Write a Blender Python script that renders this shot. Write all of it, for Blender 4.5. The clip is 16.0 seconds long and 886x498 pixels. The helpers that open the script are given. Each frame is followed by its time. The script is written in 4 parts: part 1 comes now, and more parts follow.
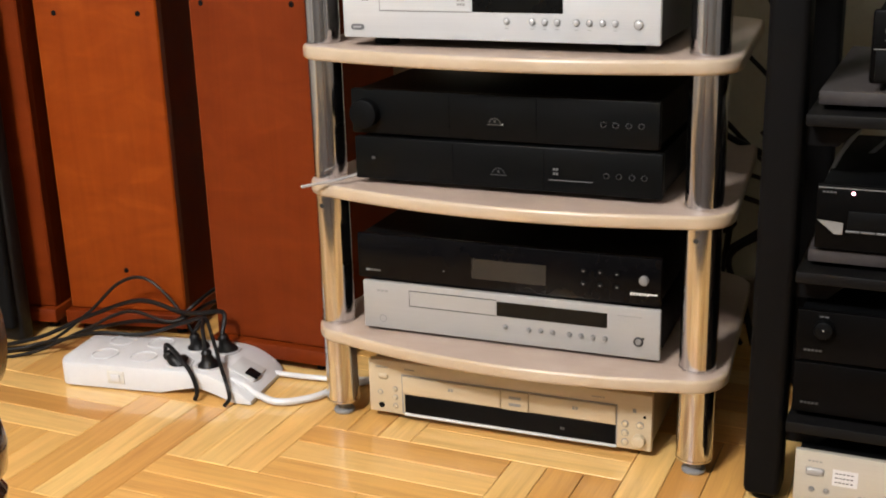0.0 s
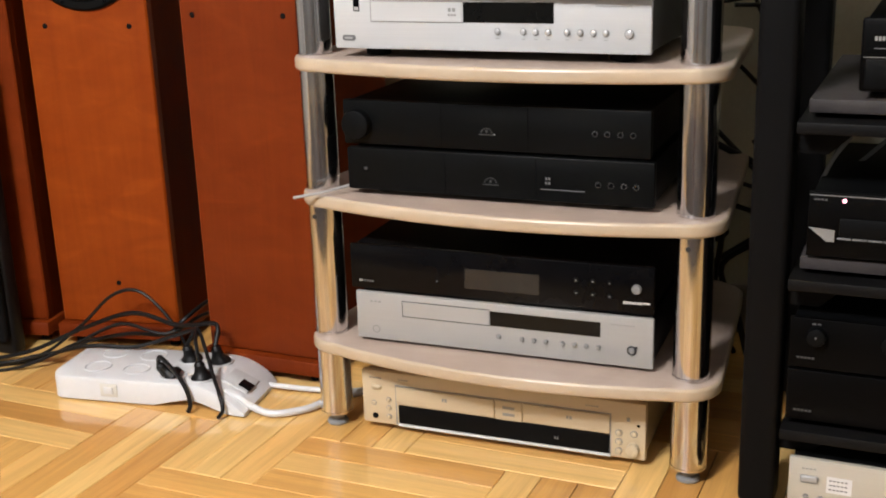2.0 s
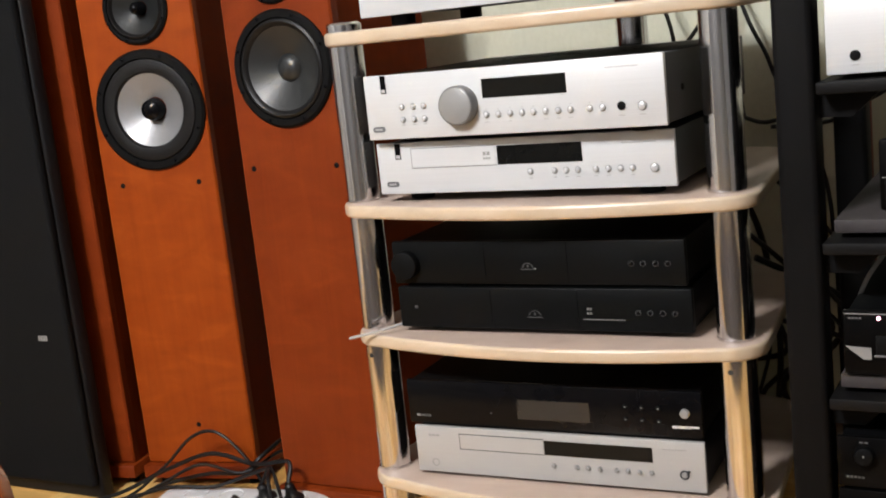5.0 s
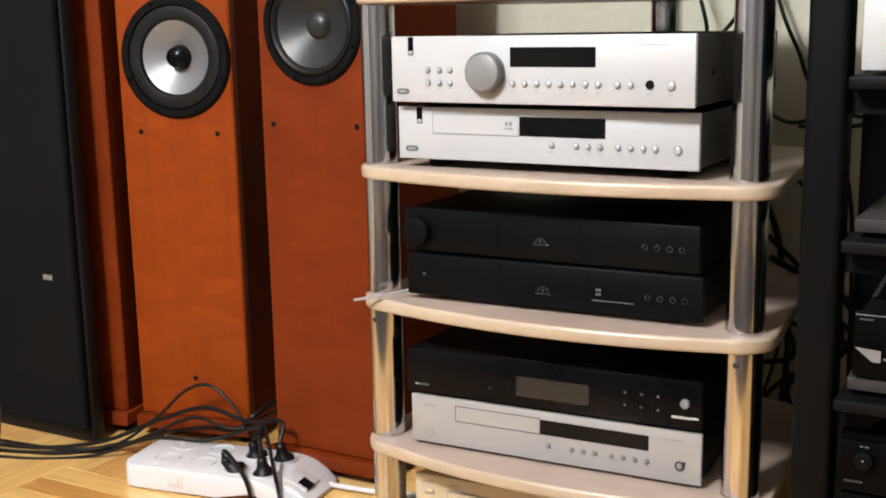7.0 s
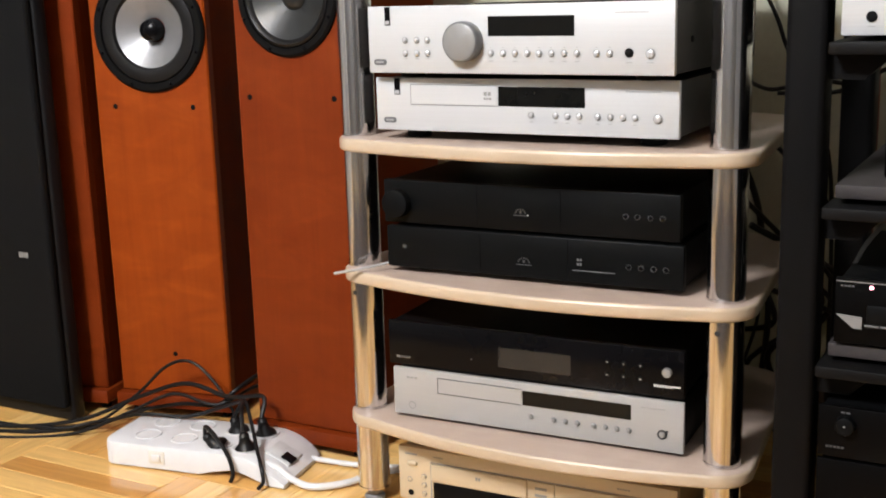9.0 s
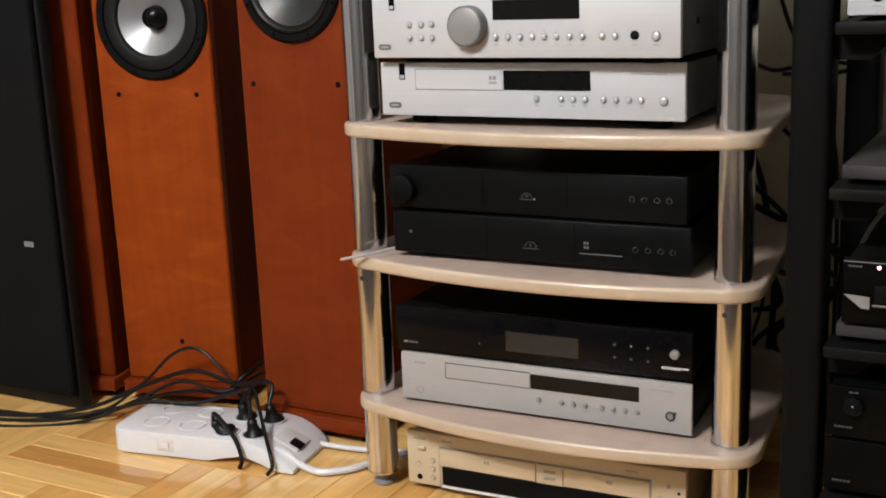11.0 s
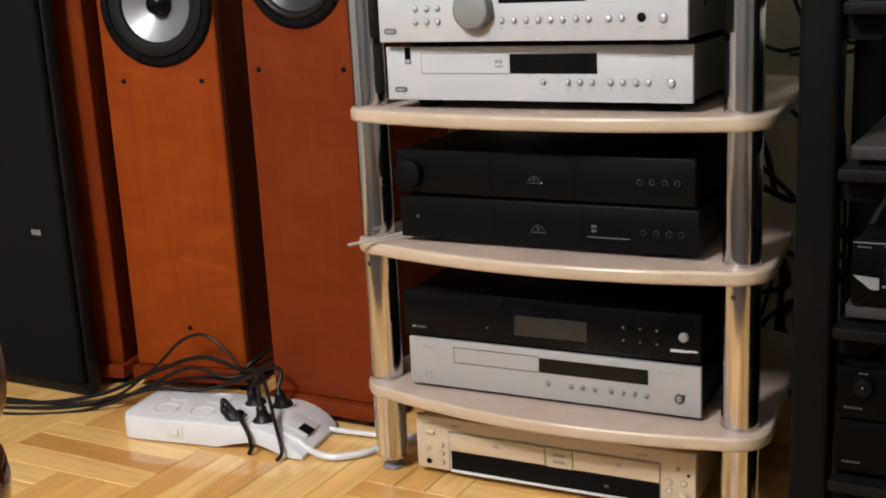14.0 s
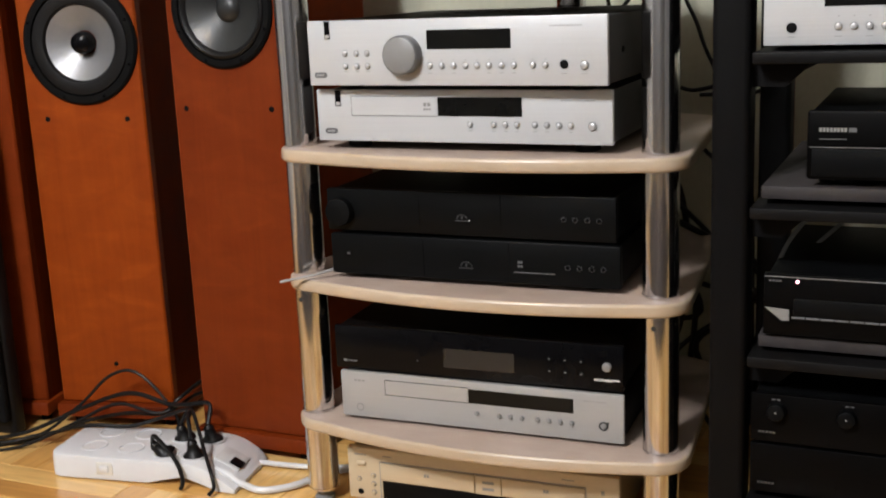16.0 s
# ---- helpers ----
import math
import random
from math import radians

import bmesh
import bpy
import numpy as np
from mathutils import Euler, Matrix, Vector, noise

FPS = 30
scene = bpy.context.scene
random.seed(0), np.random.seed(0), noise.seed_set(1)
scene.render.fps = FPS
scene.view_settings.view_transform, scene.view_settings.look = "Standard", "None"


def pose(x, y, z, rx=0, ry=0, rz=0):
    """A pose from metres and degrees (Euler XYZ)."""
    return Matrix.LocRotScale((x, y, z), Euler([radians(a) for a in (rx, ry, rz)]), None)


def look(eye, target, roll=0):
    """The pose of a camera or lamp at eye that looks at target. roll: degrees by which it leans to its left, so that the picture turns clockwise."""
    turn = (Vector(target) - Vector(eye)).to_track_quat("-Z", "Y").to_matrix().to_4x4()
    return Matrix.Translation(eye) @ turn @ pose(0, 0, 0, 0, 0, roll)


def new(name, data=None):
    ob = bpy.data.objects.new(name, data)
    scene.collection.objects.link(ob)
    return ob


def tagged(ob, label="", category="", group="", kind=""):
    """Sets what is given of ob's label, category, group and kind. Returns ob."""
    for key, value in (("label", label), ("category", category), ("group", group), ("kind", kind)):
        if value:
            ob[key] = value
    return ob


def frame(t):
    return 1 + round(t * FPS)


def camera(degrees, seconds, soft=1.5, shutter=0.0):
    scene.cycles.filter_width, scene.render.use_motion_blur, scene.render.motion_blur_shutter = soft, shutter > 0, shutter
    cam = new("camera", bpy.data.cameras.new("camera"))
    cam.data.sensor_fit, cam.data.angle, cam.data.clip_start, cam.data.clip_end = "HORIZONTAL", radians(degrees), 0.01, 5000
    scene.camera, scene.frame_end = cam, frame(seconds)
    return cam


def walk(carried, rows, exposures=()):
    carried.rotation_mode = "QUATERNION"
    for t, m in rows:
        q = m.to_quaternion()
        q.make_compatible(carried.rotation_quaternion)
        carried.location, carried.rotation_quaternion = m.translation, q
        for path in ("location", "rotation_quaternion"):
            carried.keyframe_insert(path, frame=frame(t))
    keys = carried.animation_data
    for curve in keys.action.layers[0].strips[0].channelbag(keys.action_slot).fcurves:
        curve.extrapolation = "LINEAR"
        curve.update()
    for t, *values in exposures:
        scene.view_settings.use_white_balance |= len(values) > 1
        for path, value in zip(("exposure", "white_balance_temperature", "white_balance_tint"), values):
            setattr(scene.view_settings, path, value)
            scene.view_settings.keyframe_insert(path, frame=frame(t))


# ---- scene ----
cam = camera(41.6, 16.0, soft=1.9, shutter=0.4)
PATH = [
    (0, (0.7689, -1.3956, 0.7748), (0.3756, -0.5268, 0.4739), -1.66),
    (0.5, (0.7666, -1.3975, 0.7707), (0.3764, -0.5264, 0.4723), -1.59),
    (1, (0.7667, -1.3992, 0.7730), (0.3787, -0.5268, 0.4758), -1.44),
    (1.5, (0.7677, -1.3986, 0.7722), (0.3827, -0.5240, 0.4775), -1.49),
    (2, (0.7700, -1.3966, 0.7731), (0.3811, -0.5227, 0.4815), -1.92),
    (2.5, (0.7652, -1.4001, 0.7711), (0.3692, -0.5268, 0.4871), -2.23),
    (3, (0.7681, -1.4038, 0.7734), (0.3329, -0.5474, 0.4956), -2.36),
    (3.5, (0.7710, -1.3992, 0.7844), (0.3274, -0.5463, 0.5090), -2.74),
    (4, (0.7926, -1.3923, 0.8099), (0.3125, -0.5497, 0.5662), -3.99),
    (4.5, (0.8501, -1.3884, 0.8082), (0.3702, -0.5368, 0.5972), -5.70),
    (4.7, (0.8694, -1.4022, 0.8087), (0.3930, -0.5453, 0.6116), -6.51),
    (7, (0.8626, -1.3945, 0.7668), (0.3766, -0.5420, 0.5743), -1.09),
    (7.5, (0.8599, -1.3946, 0.7643), (0.3748, -0.5425, 0.5681), -1.12),
    (8, (0.8591, -1.3929, 0.7689), (0.3783, -0.5397, 0.5666), -1.54),
    (8.5, (0.8568, -1.3900, 0.7694), (0.3825, -0.5353, 0.5585), -1.46),
    (9, (0.8570, -1.3869, 0.7649), (0.3885, -0.5304, 0.5484), -1.66),
    (11.5, (0.8492, -1.3925, 0.7668), (0.3802, -0.5400, 0.5358), -2.41),
    (12, (0.8500, -1.3909, 0.7685), (0.3779, -0.5405, 0.5361), -2.47),
    (12.5, (0.8473, -1.3929, 0.7694), (0.3758, -0.5426, 0.5354), -2.97),
    (13, (0.8487, -1.3922, 0.7677), (0.3771, -0.5431, 0.5299), -2.90),
    (13.5, (0.8470, -1.3936, 0.7650), (0.3762, -0.5446, 0.5254), -3.05),
    (14, (0.8464, -1.3911, 0.7670), (0.3755, -0.5430, 0.5240), -2.91),
    (14.5, (0.8462, -1.3934, 0.7709), (0.3768, -0.5446, 0.5276), -2.83),
    (15, (0.8440, -1.4054, 0.7792), (0.3807, -0.5531, 0.5365), -3.10),
    (15.5, (0.8430, -1.4216, 0.7931), (0.4178, -0.5505, 0.5476), -2.08),
    (16, (0.8387, -1.4451, 0.8017), (0.4382, -0.5579, 0.5724), -2.50),
]
walk(cam, [(t, look(eye, target, roll)) for t, eye, target, roll in PATH],
     [(0, -0.13, 6750, 10), (1.5, -0.14, 6700, 10), (2.5, -0.14, 6500, 10), (3.3, -0.14, 6450, 10), (4.0, -0.20, 6500, 10), (4.7, -0.04, 6500, 10), (6.8, 0.05, 6500, 10), (9.2, 0.04, 6500, 10), (11.3, -0.38, 6500, 10), (15.0, -0.38, 6500, 10), (16.0, -0.40, 6500, 10)])

# ---------------------------------------------------------------- light
world = bpy.data.worlds.new("room_air")
scene.world = world
world.use_nodes = True
world.node_tree.nodes["Background"].inputs[0].default_value = (1.0, 0.93, 0.84, 1)
world.node_tree.nodes["Background"].inputs[1].default_value = 0.005


LAMP_AT = (-0.12, -2.35, 2.30)
BULBS = [(0.23 * math.cos(radians(a)), 0.23 * math.sin(radians(a)), 0.0) for a in (80, 200, 320)]
for bx, by, bz in BULBS:
    data = bpy.data.lights.new("chandelier_bulb", "POINT")
    data.energy, data.shadow_soft_size, data.color = 188, 0.10, (1.0, 1.0, 1.04)
    new("chandelier_bulb_light", data).location = (LAMP_AT[0] + bx, LAMP_AT[1] + by, LAMP_AT[2] + bz)

# ---------------------------------------------------------------- materials


def tree(name):
    m = bpy.data.materials.new(name)
    m.use_nodes = True
    nt = m.node_tree
    return m, nt, nt.nodes["Principled BSDF"]


def link(nt, a, b):
    nt.links.new(a, b)


def mapped(nt, scale=(1, 1, 1), seedless=False):
    """Object coordinates, shifted by the object's random number."""
    tc = nt.nodes.new("ShaderNodeTexCoord")
    mp = nt.nodes.new("ShaderNodeMapping")
    mp.inputs["Scale"].default_value = scale
    link(nt, tc.outputs["Object"], mp.inputs["Vector"])
    if not seedless:
        info = nt.nodes.new("ShaderNodeObjectInfo")
        mul = nt.nodes.new("ShaderNodeMath")
        mul.operation = "MULTIPLY"
        mul.inputs[1].default_value = 37.0
        link(nt, info.outputs["Random"], mul.inputs[0])
        comb = nt.nodes.new("ShaderNodeCombineXYZ")
        for k in range(3):
            link(nt, mul.outputs[0], comb.inputs[k])
        link(nt, comb.outputs[0], mp.inputs["Location"])
    return mp.outputs["Vector"]


def noise_tex(nt, vec, scale, detail=4, rough=0.6, distortion=0.0):
    n = nt.nodes.new("ShaderNodeTexNoise")
    n.inputs["Scale"].default_value = scale
    n.inputs["Detail"].default_value = detail
    n.inputs["Roughness"].default_value = rough
    n.inputs["Distortion"].default_value = distortion
    link(nt, vec, n.inputs["Vector"])
    return n.outputs["Fac"]


def ramp(nt, fac, stops):
    r = nt.nodes.new("ShaderNodeValToRGB")
    el = r.color_ramp.elements
    el[0].position, el[0].color = stops[0][0], (*stops[0][1], 1)
    el[1].position, el[1].color = stops[-1][0], (*stops[-1][1], 1)
    for pos, col in stops[1:-1]:
        e = el.new(pos)
        e.color = (*col, 1)
    link(nt, fac, r.inputs["Fac"])
    return r.outputs["Color"]


def mix(nt, fac, a, b, mode="MIX"):
    m = nt.nodes.new("ShaderNodeMix")
    m.data_type, m.blend_type = "RGBA", mode
    if hasattr(fac, "is_linked"):
        link(nt, fac, m.inputs[0])
    else:
        m.inputs[0].default_value = fac
    for sock, v in ((m.inputs[6], a), (m.inputs[7], b)):
        if hasattr(v, "is_linked"):
            link(nt, v, sock)
        else:
            sock.default_value = (*v, 1)
    return m.outputs[2]


def bump(nt, bs, fac, strength, dist):
    b = nt.nodes.new("ShaderNodeBump")
    b.inputs["Strength"].default_value = strength
    b.inputs["Distance"].default_value = dist
    link(nt, fac, b.inputs["Height"])
    link(nt, b.outputs[0], bs.inputs["Normal"])


def rough_range(nt, bs, fac, lo, hi):
    mr = nt.nodes.new("ShaderNodeMapRange")
    mr.inputs[3].default_value, mr.inputs[4].default_value = lo, hi
    link(nt, fac, mr.inputs[0])
    link(nt, mr.outputs[0], bs.inputs["Roughness"])


def plain(name, col, rough=0.5, metal=0.0, vary=0.12, grain=60.0, relief=0.05, coat=0.0, spec=0.5):
    """Paint, plastic or metal with slight blotches, dust and fine relief."""
    m, nt, bs = tree(name)
    v = mapped(nt)
    big = noise_tex(nt, v, 5.0, 3)
    fine = noise_tex(nt, v, grain, 3)
    lo = tuple(c * (1 - vary) for c in col)
    hi = tuple(min(1, c * (1 + vary)) for c in col)
    c1 = ramp(nt, big, [(0.3, lo), (0.7, hi)])
    c2 = mix(nt, 0.25, c1, ramp(nt, fine, [(0.35, lo), (0.65, hi)]))
    link(nt, c2, bs.inputs["Base Color"])
    bs.inputs["Metallic"].default_value = metal
    bs.inputs["Coat Weight"].default_value = coat
    bs.inputs["Specular IOR Level"].default_value = spec
    rough_range(nt, bs, big, max(0.02, rough * 0.8), min(1, rough * 1.2))
    if relief:
        bump(nt, bs, fine, relief, 0.001)
    return m


def brushed(name, col, rough):
    """Brushed, lacquered aluminium with lengthwise lines."""
    m, nt, bs = tree(name)
    v = mapped(nt, (6, 6, 900))
    lines = noise_tex(nt, v, 1.0, 3)
    big = noise_tex(nt, mapped(nt), 7.0, 2)
    c = ramp(nt, lines, [(0.3, tuple(x * 0.93 for x in col)), (0.7, col)])
    c = mix(nt, 0.15, c, ramp(nt, big, [(0.3, tuple(x * 0.8 for x in col)), (0.7, col)]))
    link(nt, c, bs.inputs["Base Color"])
    bs.inputs["Metallic"].default_value = 0.12
    rough_range(nt, bs, lines, rough * 0.9, rough * 1.15)
    bump(nt, bs, lines, 0.04, 0.0004)
    return m


def veneer(name, dark, mid, light, rough=0.32, grain=(14, 14, 1.0), coat=0.25):
    """Lacquered veneer whose grain runs along local z."""
    m, nt, bs = tree(name)
    v = mapped(nt, grain)
    g1 = noise_tex(nt, v, 2.2, 6, 0.65, 0.6)
    g2 = noise_tex(nt, mapped(nt, (grain[0] * 6, grain[1] * 6, grain[2] * 3)), 3.0, 3)
    blot = noise_tex(nt, mapped(nt, (1, 1, 2.2)), 9.0, 3, 0.5, 1.2)
    c = ramp(nt, g1, [(0.25, dark), (0.5, mid), (0.78, light)])
    c = mix(nt, 0.12, c, ramp(nt, g2, [(0.35, dark), (0.65, light)]))
    c = mix(nt, 0.5, c, ramp(nt, blot, [(0.3, dark), (0.55, mid), (0.75, light)]))
    link(nt, c, bs.inputs["Base Color"])
    rough_range(nt, bs, blot, rough * 0.8, rough * 1.25)
    bs.inputs["Coat Weight"].default_value = coat
    bs.inputs["Coat Roughness"].default_value = 0.25 if coat < 0.9 else 0.04
    bump(nt, bs, g2, 0.05, 0.0006)
    return m


def oak_plank(joined=False):
    """Varnished oak; the tone varies by block, or by island where blocks are joined."""
    m, nt, bs = tree("varnished_oak_parquet")
    info = nt.nodes.new("ShaderNodeNewGeometry" if joined else "ShaderNodeObjectInfo")
    pick = info.outputs["Random Per Island" if joined else "Random"]
    v = mapped(nt, (1.2, 22, 22))
    g1 = noise_tex(nt, v, 2.6, 6, 0.6, 0.9)
    g2 = noise_tex(nt, mapped(nt, (8, 160, 160)), 2.0, 3)
    tone = ramp(nt, pick, [(0.0, (0.60, 0.30, 0.082)), (0.3, (0.74, 0.42, 0.128)), (0.6, (0.84, 0.55, 0.205)), (0.8, (0.80, 0.47, 0.155)), (1.0, (0.64, 0.335, 0.092))])
    grain = ramp(nt, g1, [(0.25, (0.74, 0.68, 0.60)), (0.5, (0.96, 0.95, 0.92)), (0.75, (1.12, 1.12, 1.1))])
    c = mix(nt, 1.0, tone, grain, "MULTIPLY")
    c = mix(nt, 0.18, c, mix(nt, 1.0, c, ramp(nt, g2, [(0.3, (0.5, 0.42, 0.35)), (0.6, (1, 1, 1))]), "MULTIPLY"))
    link(nt, c, bs.inputs["Base Color"])
    worn = noise_tex(nt, mapped(nt, (1, 1, 1), True), 9.0, 4)
    rough_range(nt, bs, worn, 0.2, 0.42)
    bs.inputs["Coat Weight"].default_value = 0.9
    bs.inputs["Coat Roughness"].default_value = 0.07
    bump(nt, bs, g2, 0.06, 0.0006)
    return m


def glowing(name, col, power):
    m, nt, bs = tree(name)
    bs.inputs["Base Color"].default_value = (*col, 1)
    bs.inputs["Emission Color"].default_value = (*col, 1)
    bs.inputs["Emission Strength"].default_value = power
    return m


def wall_paper():
    m, nt, bs = tree("cream_wallpaper")
    big = noise_tex(nt, mapped(nt), 3.0, 3)
    fine = noise_tex(nt, mapped(nt, (40, 40, 25)), 3.0, 4)
    c = ramp(nt, big, [(0.3, (0.47, 0.47, 0.36)), (0.7, (0.53, 0.53, 0.415))])
    c = mix(nt, 0.3, c, ramp(nt, fine, [(0.35, (0.44, 0.44, 0.335)), (0.65, (0.56, 0.56, 0.45))]))
    link(nt, c, bs.inputs["Base Color"])
    bs.inputs["Roughness"].default_value = 0.85
    bump(nt, bs, fine, 0.25, 0.002)
    return m


def chrome_tube():
    """Drawn and chromed tube: mirror finish with slight lengthwise waviness. Light and dark streaks in the base colour
    stand in for reflections.
    """
    m, nt, bs = tree("chromed_steel_tube")
    n = noise_tex(nt, mapped(nt), 14.0, 3)
    streaks = noise_tex(nt, mapped(nt, (110, 110, 0.3)), 1.0, 3, 0.6, 0.0)
    c = ramp(nt, streaks, [(0.32, (0.46, 0.45, 0.465)), (0.5, (0.72, 0.71, 0.725)), (0.68, (0.90, 0.89, 0.905))])
    link(nt, c, bs.inputs["Base Color"])
    bs.inputs["Metallic"].default_value = 1.0
    rough_range(nt, bs, n, 0.10, 0.17)
    bump(nt, bs, streaks, 0.12, 0.003)
    return m


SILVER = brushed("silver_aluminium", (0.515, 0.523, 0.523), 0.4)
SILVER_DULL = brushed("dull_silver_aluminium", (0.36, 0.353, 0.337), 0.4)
SILVER_KNOB = brushed("knob_aluminium", (0.235, 0.232, 0.225), 0.34)
KNOB_RIM = brushed("shaded_knob_rim_aluminium", (0.12, 0.12, 0.12), 0.35)
CHAMPAGNE = brushed("champagne_aluminium", (0.56, 0.465, 0.315), 0.38)
PALE_GOLD = brushed("pale_champagne_aluminium", (0.44, 0.41, 0.345), 0.38)
BUTTON_STEEL = plain("button_steel", (0.50, 0.50, 0.495), 0.25, 0.3, relief=0)
BLACK_CASE = plain("black_powder_coat", (0.0026, 0.0028, 0.0030), 0.5, 0.0, 0.3, 300, 0.12, 0.0, 0.07)
BLACK_FACE = plain("black_anodised_face", (0.0026, 0.0029, 0.0030), 0.42, 0.0, 0.3, 200, 0.06, 0.0, 0.09)
BLACK_GLOSS = plain("black_gloss_panel", (0.0025, 0.0025, 0.003), 0.2, 0.0, 0.3, 40, 0.0, 0.0, 0.10)
DISPLAY = plain("smoked_display", (0.005, 0.005, 0.0045), 0.18, 0.0, 0.2, 40, 0.0, 0.0, 0.16)
LCD = plain("grey_display_glass", (0.014, 0.0145, 0.015), 0.2, 0.0, 0.2, 40, 0.0)
DARK_SEAM = plain("dark_seam", (0.02, 0.02, 0.02), 0.6, relief=0)
GREY_PRINT = plain("grey_print", (0.24, 0.24, 0.23), 0.6, relief=0)
PALE_PRINT = plain("pale_print", (0.62, 0.62, 0.60), 0.5, relief=0)
BADGE_GREY = plain("badge_grey", (0.12, 0.12, 0.12), 0.5, relief=0)
FINE_PRINT = plain("fine_grey_print", (0.34, 0.34, 0.335), 0.6, relief=0)
DIM_PRINT = plain("dim_print", (0.05, 0.05, 0.05), 0.5, relief=0)
FAINT_PRINT = plain("faint_print", (0.10, 0.10, 0.10), 0.5, relief=0)
RUBBER = plain("black_rubber", (0.0032, 0.0032, 0.0032), 0.6, vary=0.25, spec=0.08)
PLASTIC_BLACK = plain("black_cable_plastic", (0.005, 0.0045, 0.0045), 0.45, spec=0.25)
PLASTIC_WHITE = plain("white_plastic", (0.60, 0.60, 0.60), 0.35, vary=0.05)
CHROME = chrome_tube()
MAPLE_EDGE = veneer("maple_edge_band", (0.40, 0.305, 0.205), (0.455, 0.36, 0.255), (0.51, 0.415, 0.31), 0.36, (3, 14, 14), 0.35)
MAPLE_TOP = veneer("dusty_maple_laminate", (0.340, 0.258, 0.205), (0.395, 0.305, 0.247), (0.450, 0.360, 0.300), 0.42, (3, 20, 20), 0.1)
CHERRY = veneer("cherry_veneer", (0.165, 0.0225, 0.0013), (0.215, 0.0350, 0.0019), (0.275, 0.053, 0.0034), 0.5, (14, 14, 1.0), 0.04)
CHERRY_RED = veneer("red_cherry_veneer", (0.105, 0.0135, 0.0013), (0.140, 0.0200, 0.0019), (0.180, 0.0290, 0.0030), 0.5, (14, 14, 1.0), 0.04)
# cabinet sides: their shade is put into the veneer colour, with little gloss
CHERRY_SHADED = veneer("shaded_side_cherry_veneer", (0.105, 0.0140, 0.0014), (0.145, 0.0200, 0.0020), (0.185, 0.0270, 0.0030), 0.7, (14, 14, 1.0), 0.0)
CHERRY_SHADED.node_tree.nodes["Principled BSDF"].inputs["Specular IOR Level"].default_value = 0.05
for veneered in (CHERRY, CHERRY_RED):
    veneered.node_tree.nodes["Principled BSDF"].inputs["Specular IOR Level"].default_value = 0.13
MAHOGANY = veneer("polished_mahogany", (0.075, 0.0145, 0.003), (0.125, 0.027, 0.005), (0.18, 0.046, 0.010), 0.12, (10, 10, 2), 1.0)
CONE_SILVER = plain("silver_cone", (0.235, 0.235, 0.24), 0.42, 0.5, 0.08, 80, 0.05)
CONE_DARK = plain("dark_translucent_cone", (0.016, 0.017, 0.017), 0.36, 0.2, 0.3, 30, 0.0, 0.1)
GRILLE_CLOTH = plain("black_grille_cloth", (0.0025, 0.0027, 0.003), 0.9, 0.0, 0.25, 700, 0.4, 0.0, 0.15)
RACK_STEEL = plain("dark_grey_powder_steel", (0.0034, 0.0033, 0.0034), 0.55, 0.0, 0.2, 350, 0.15, 0.0, 0.07)
RACK_BOARD = plain("dusty_black_board", (0.0042, 0.0040, 0.0040), 0.55, 0.0, 0.25, 150, 0.1, 0.0, 0.1)
# rack fronts: black taken lower still, to hold the shadow lying over the rack
SHADED_RACK_BLACK = plain("shaded_black_rack_front", (0.0014, 0.0013, 0.0013), 0.45, 0.0, 0.3, 200, 0.06, 0.0, 0.045)
GREY_CASE = plain("dusty_dark_grey_case", (0.034, 0.034, 0.033), 0.5, 0.0, 0.3, 250, 0.15, 0.0, 0.3)
DUSTY_BOARD = plain("dust_greyed_board", (0.032, 0.0275, 0.0275), 0.6, 0.0, 0.4, 60, 0.1, 0.0, 0.22)
OAK = oak_plank()
OAK_JOINED = oak_plank(True)
SUBFLOOR = plain("dark_joint_filler", (0.13, 0.065, 0.026), 0.7)
WALLPAPER = wall_paper()
# unseen south and east walls: kept dim to hold down the fill light
UNSEEN_WALL = plain("unseen_wall_dimmed_paint", (0.13, 0.127, 0.122), 0.85)
# unseen west wall: lighter, so the chrome legs mirror something bright
UNSEEN_WEST_WALL = plain("unseen_west_wall_paint", (0.27, 0.265, 0.245), 0.85)
PLASTER = plain("white_ceiling_paint", (0.60, 0.59, 0.56), 0.9)
LED_PINK = glowing("pink_led", (1.0, 0.40, 0.52), 6.0)

# ---------------------------------------------------------------- mesh helpers


def bm_box(bm, x0, y0, z0, x1, y1, z1, bevel=0.0, seg=2):
    r = bmesh.ops.create_cube(bm, size=1.0)
    vs = r["verts"]
    for v in vs:
        v.co = Vector(((x0 + x1) / 2 + v.co.x * (x1 - x0), (y0 + y1) / 2 + v.co.y * (y1 - y0), (z0 + z1) / 2 + v.co.z * (z1 - z0)))
    if bevel:
        es = list({e for v in vs for e in v.link_edges})
        bmesh.ops.bevel(bm, geom=es, offset=bevel, segments=seg, affect="EDGES", profile=0.5)
    return bm


def box(x0, y0, z0, x1, y1, z1, bevel=0.0, seg=2):
    return bm_box(bmesh.new(), x0, y0, z0, x1, y1, z1, bevel, seg)


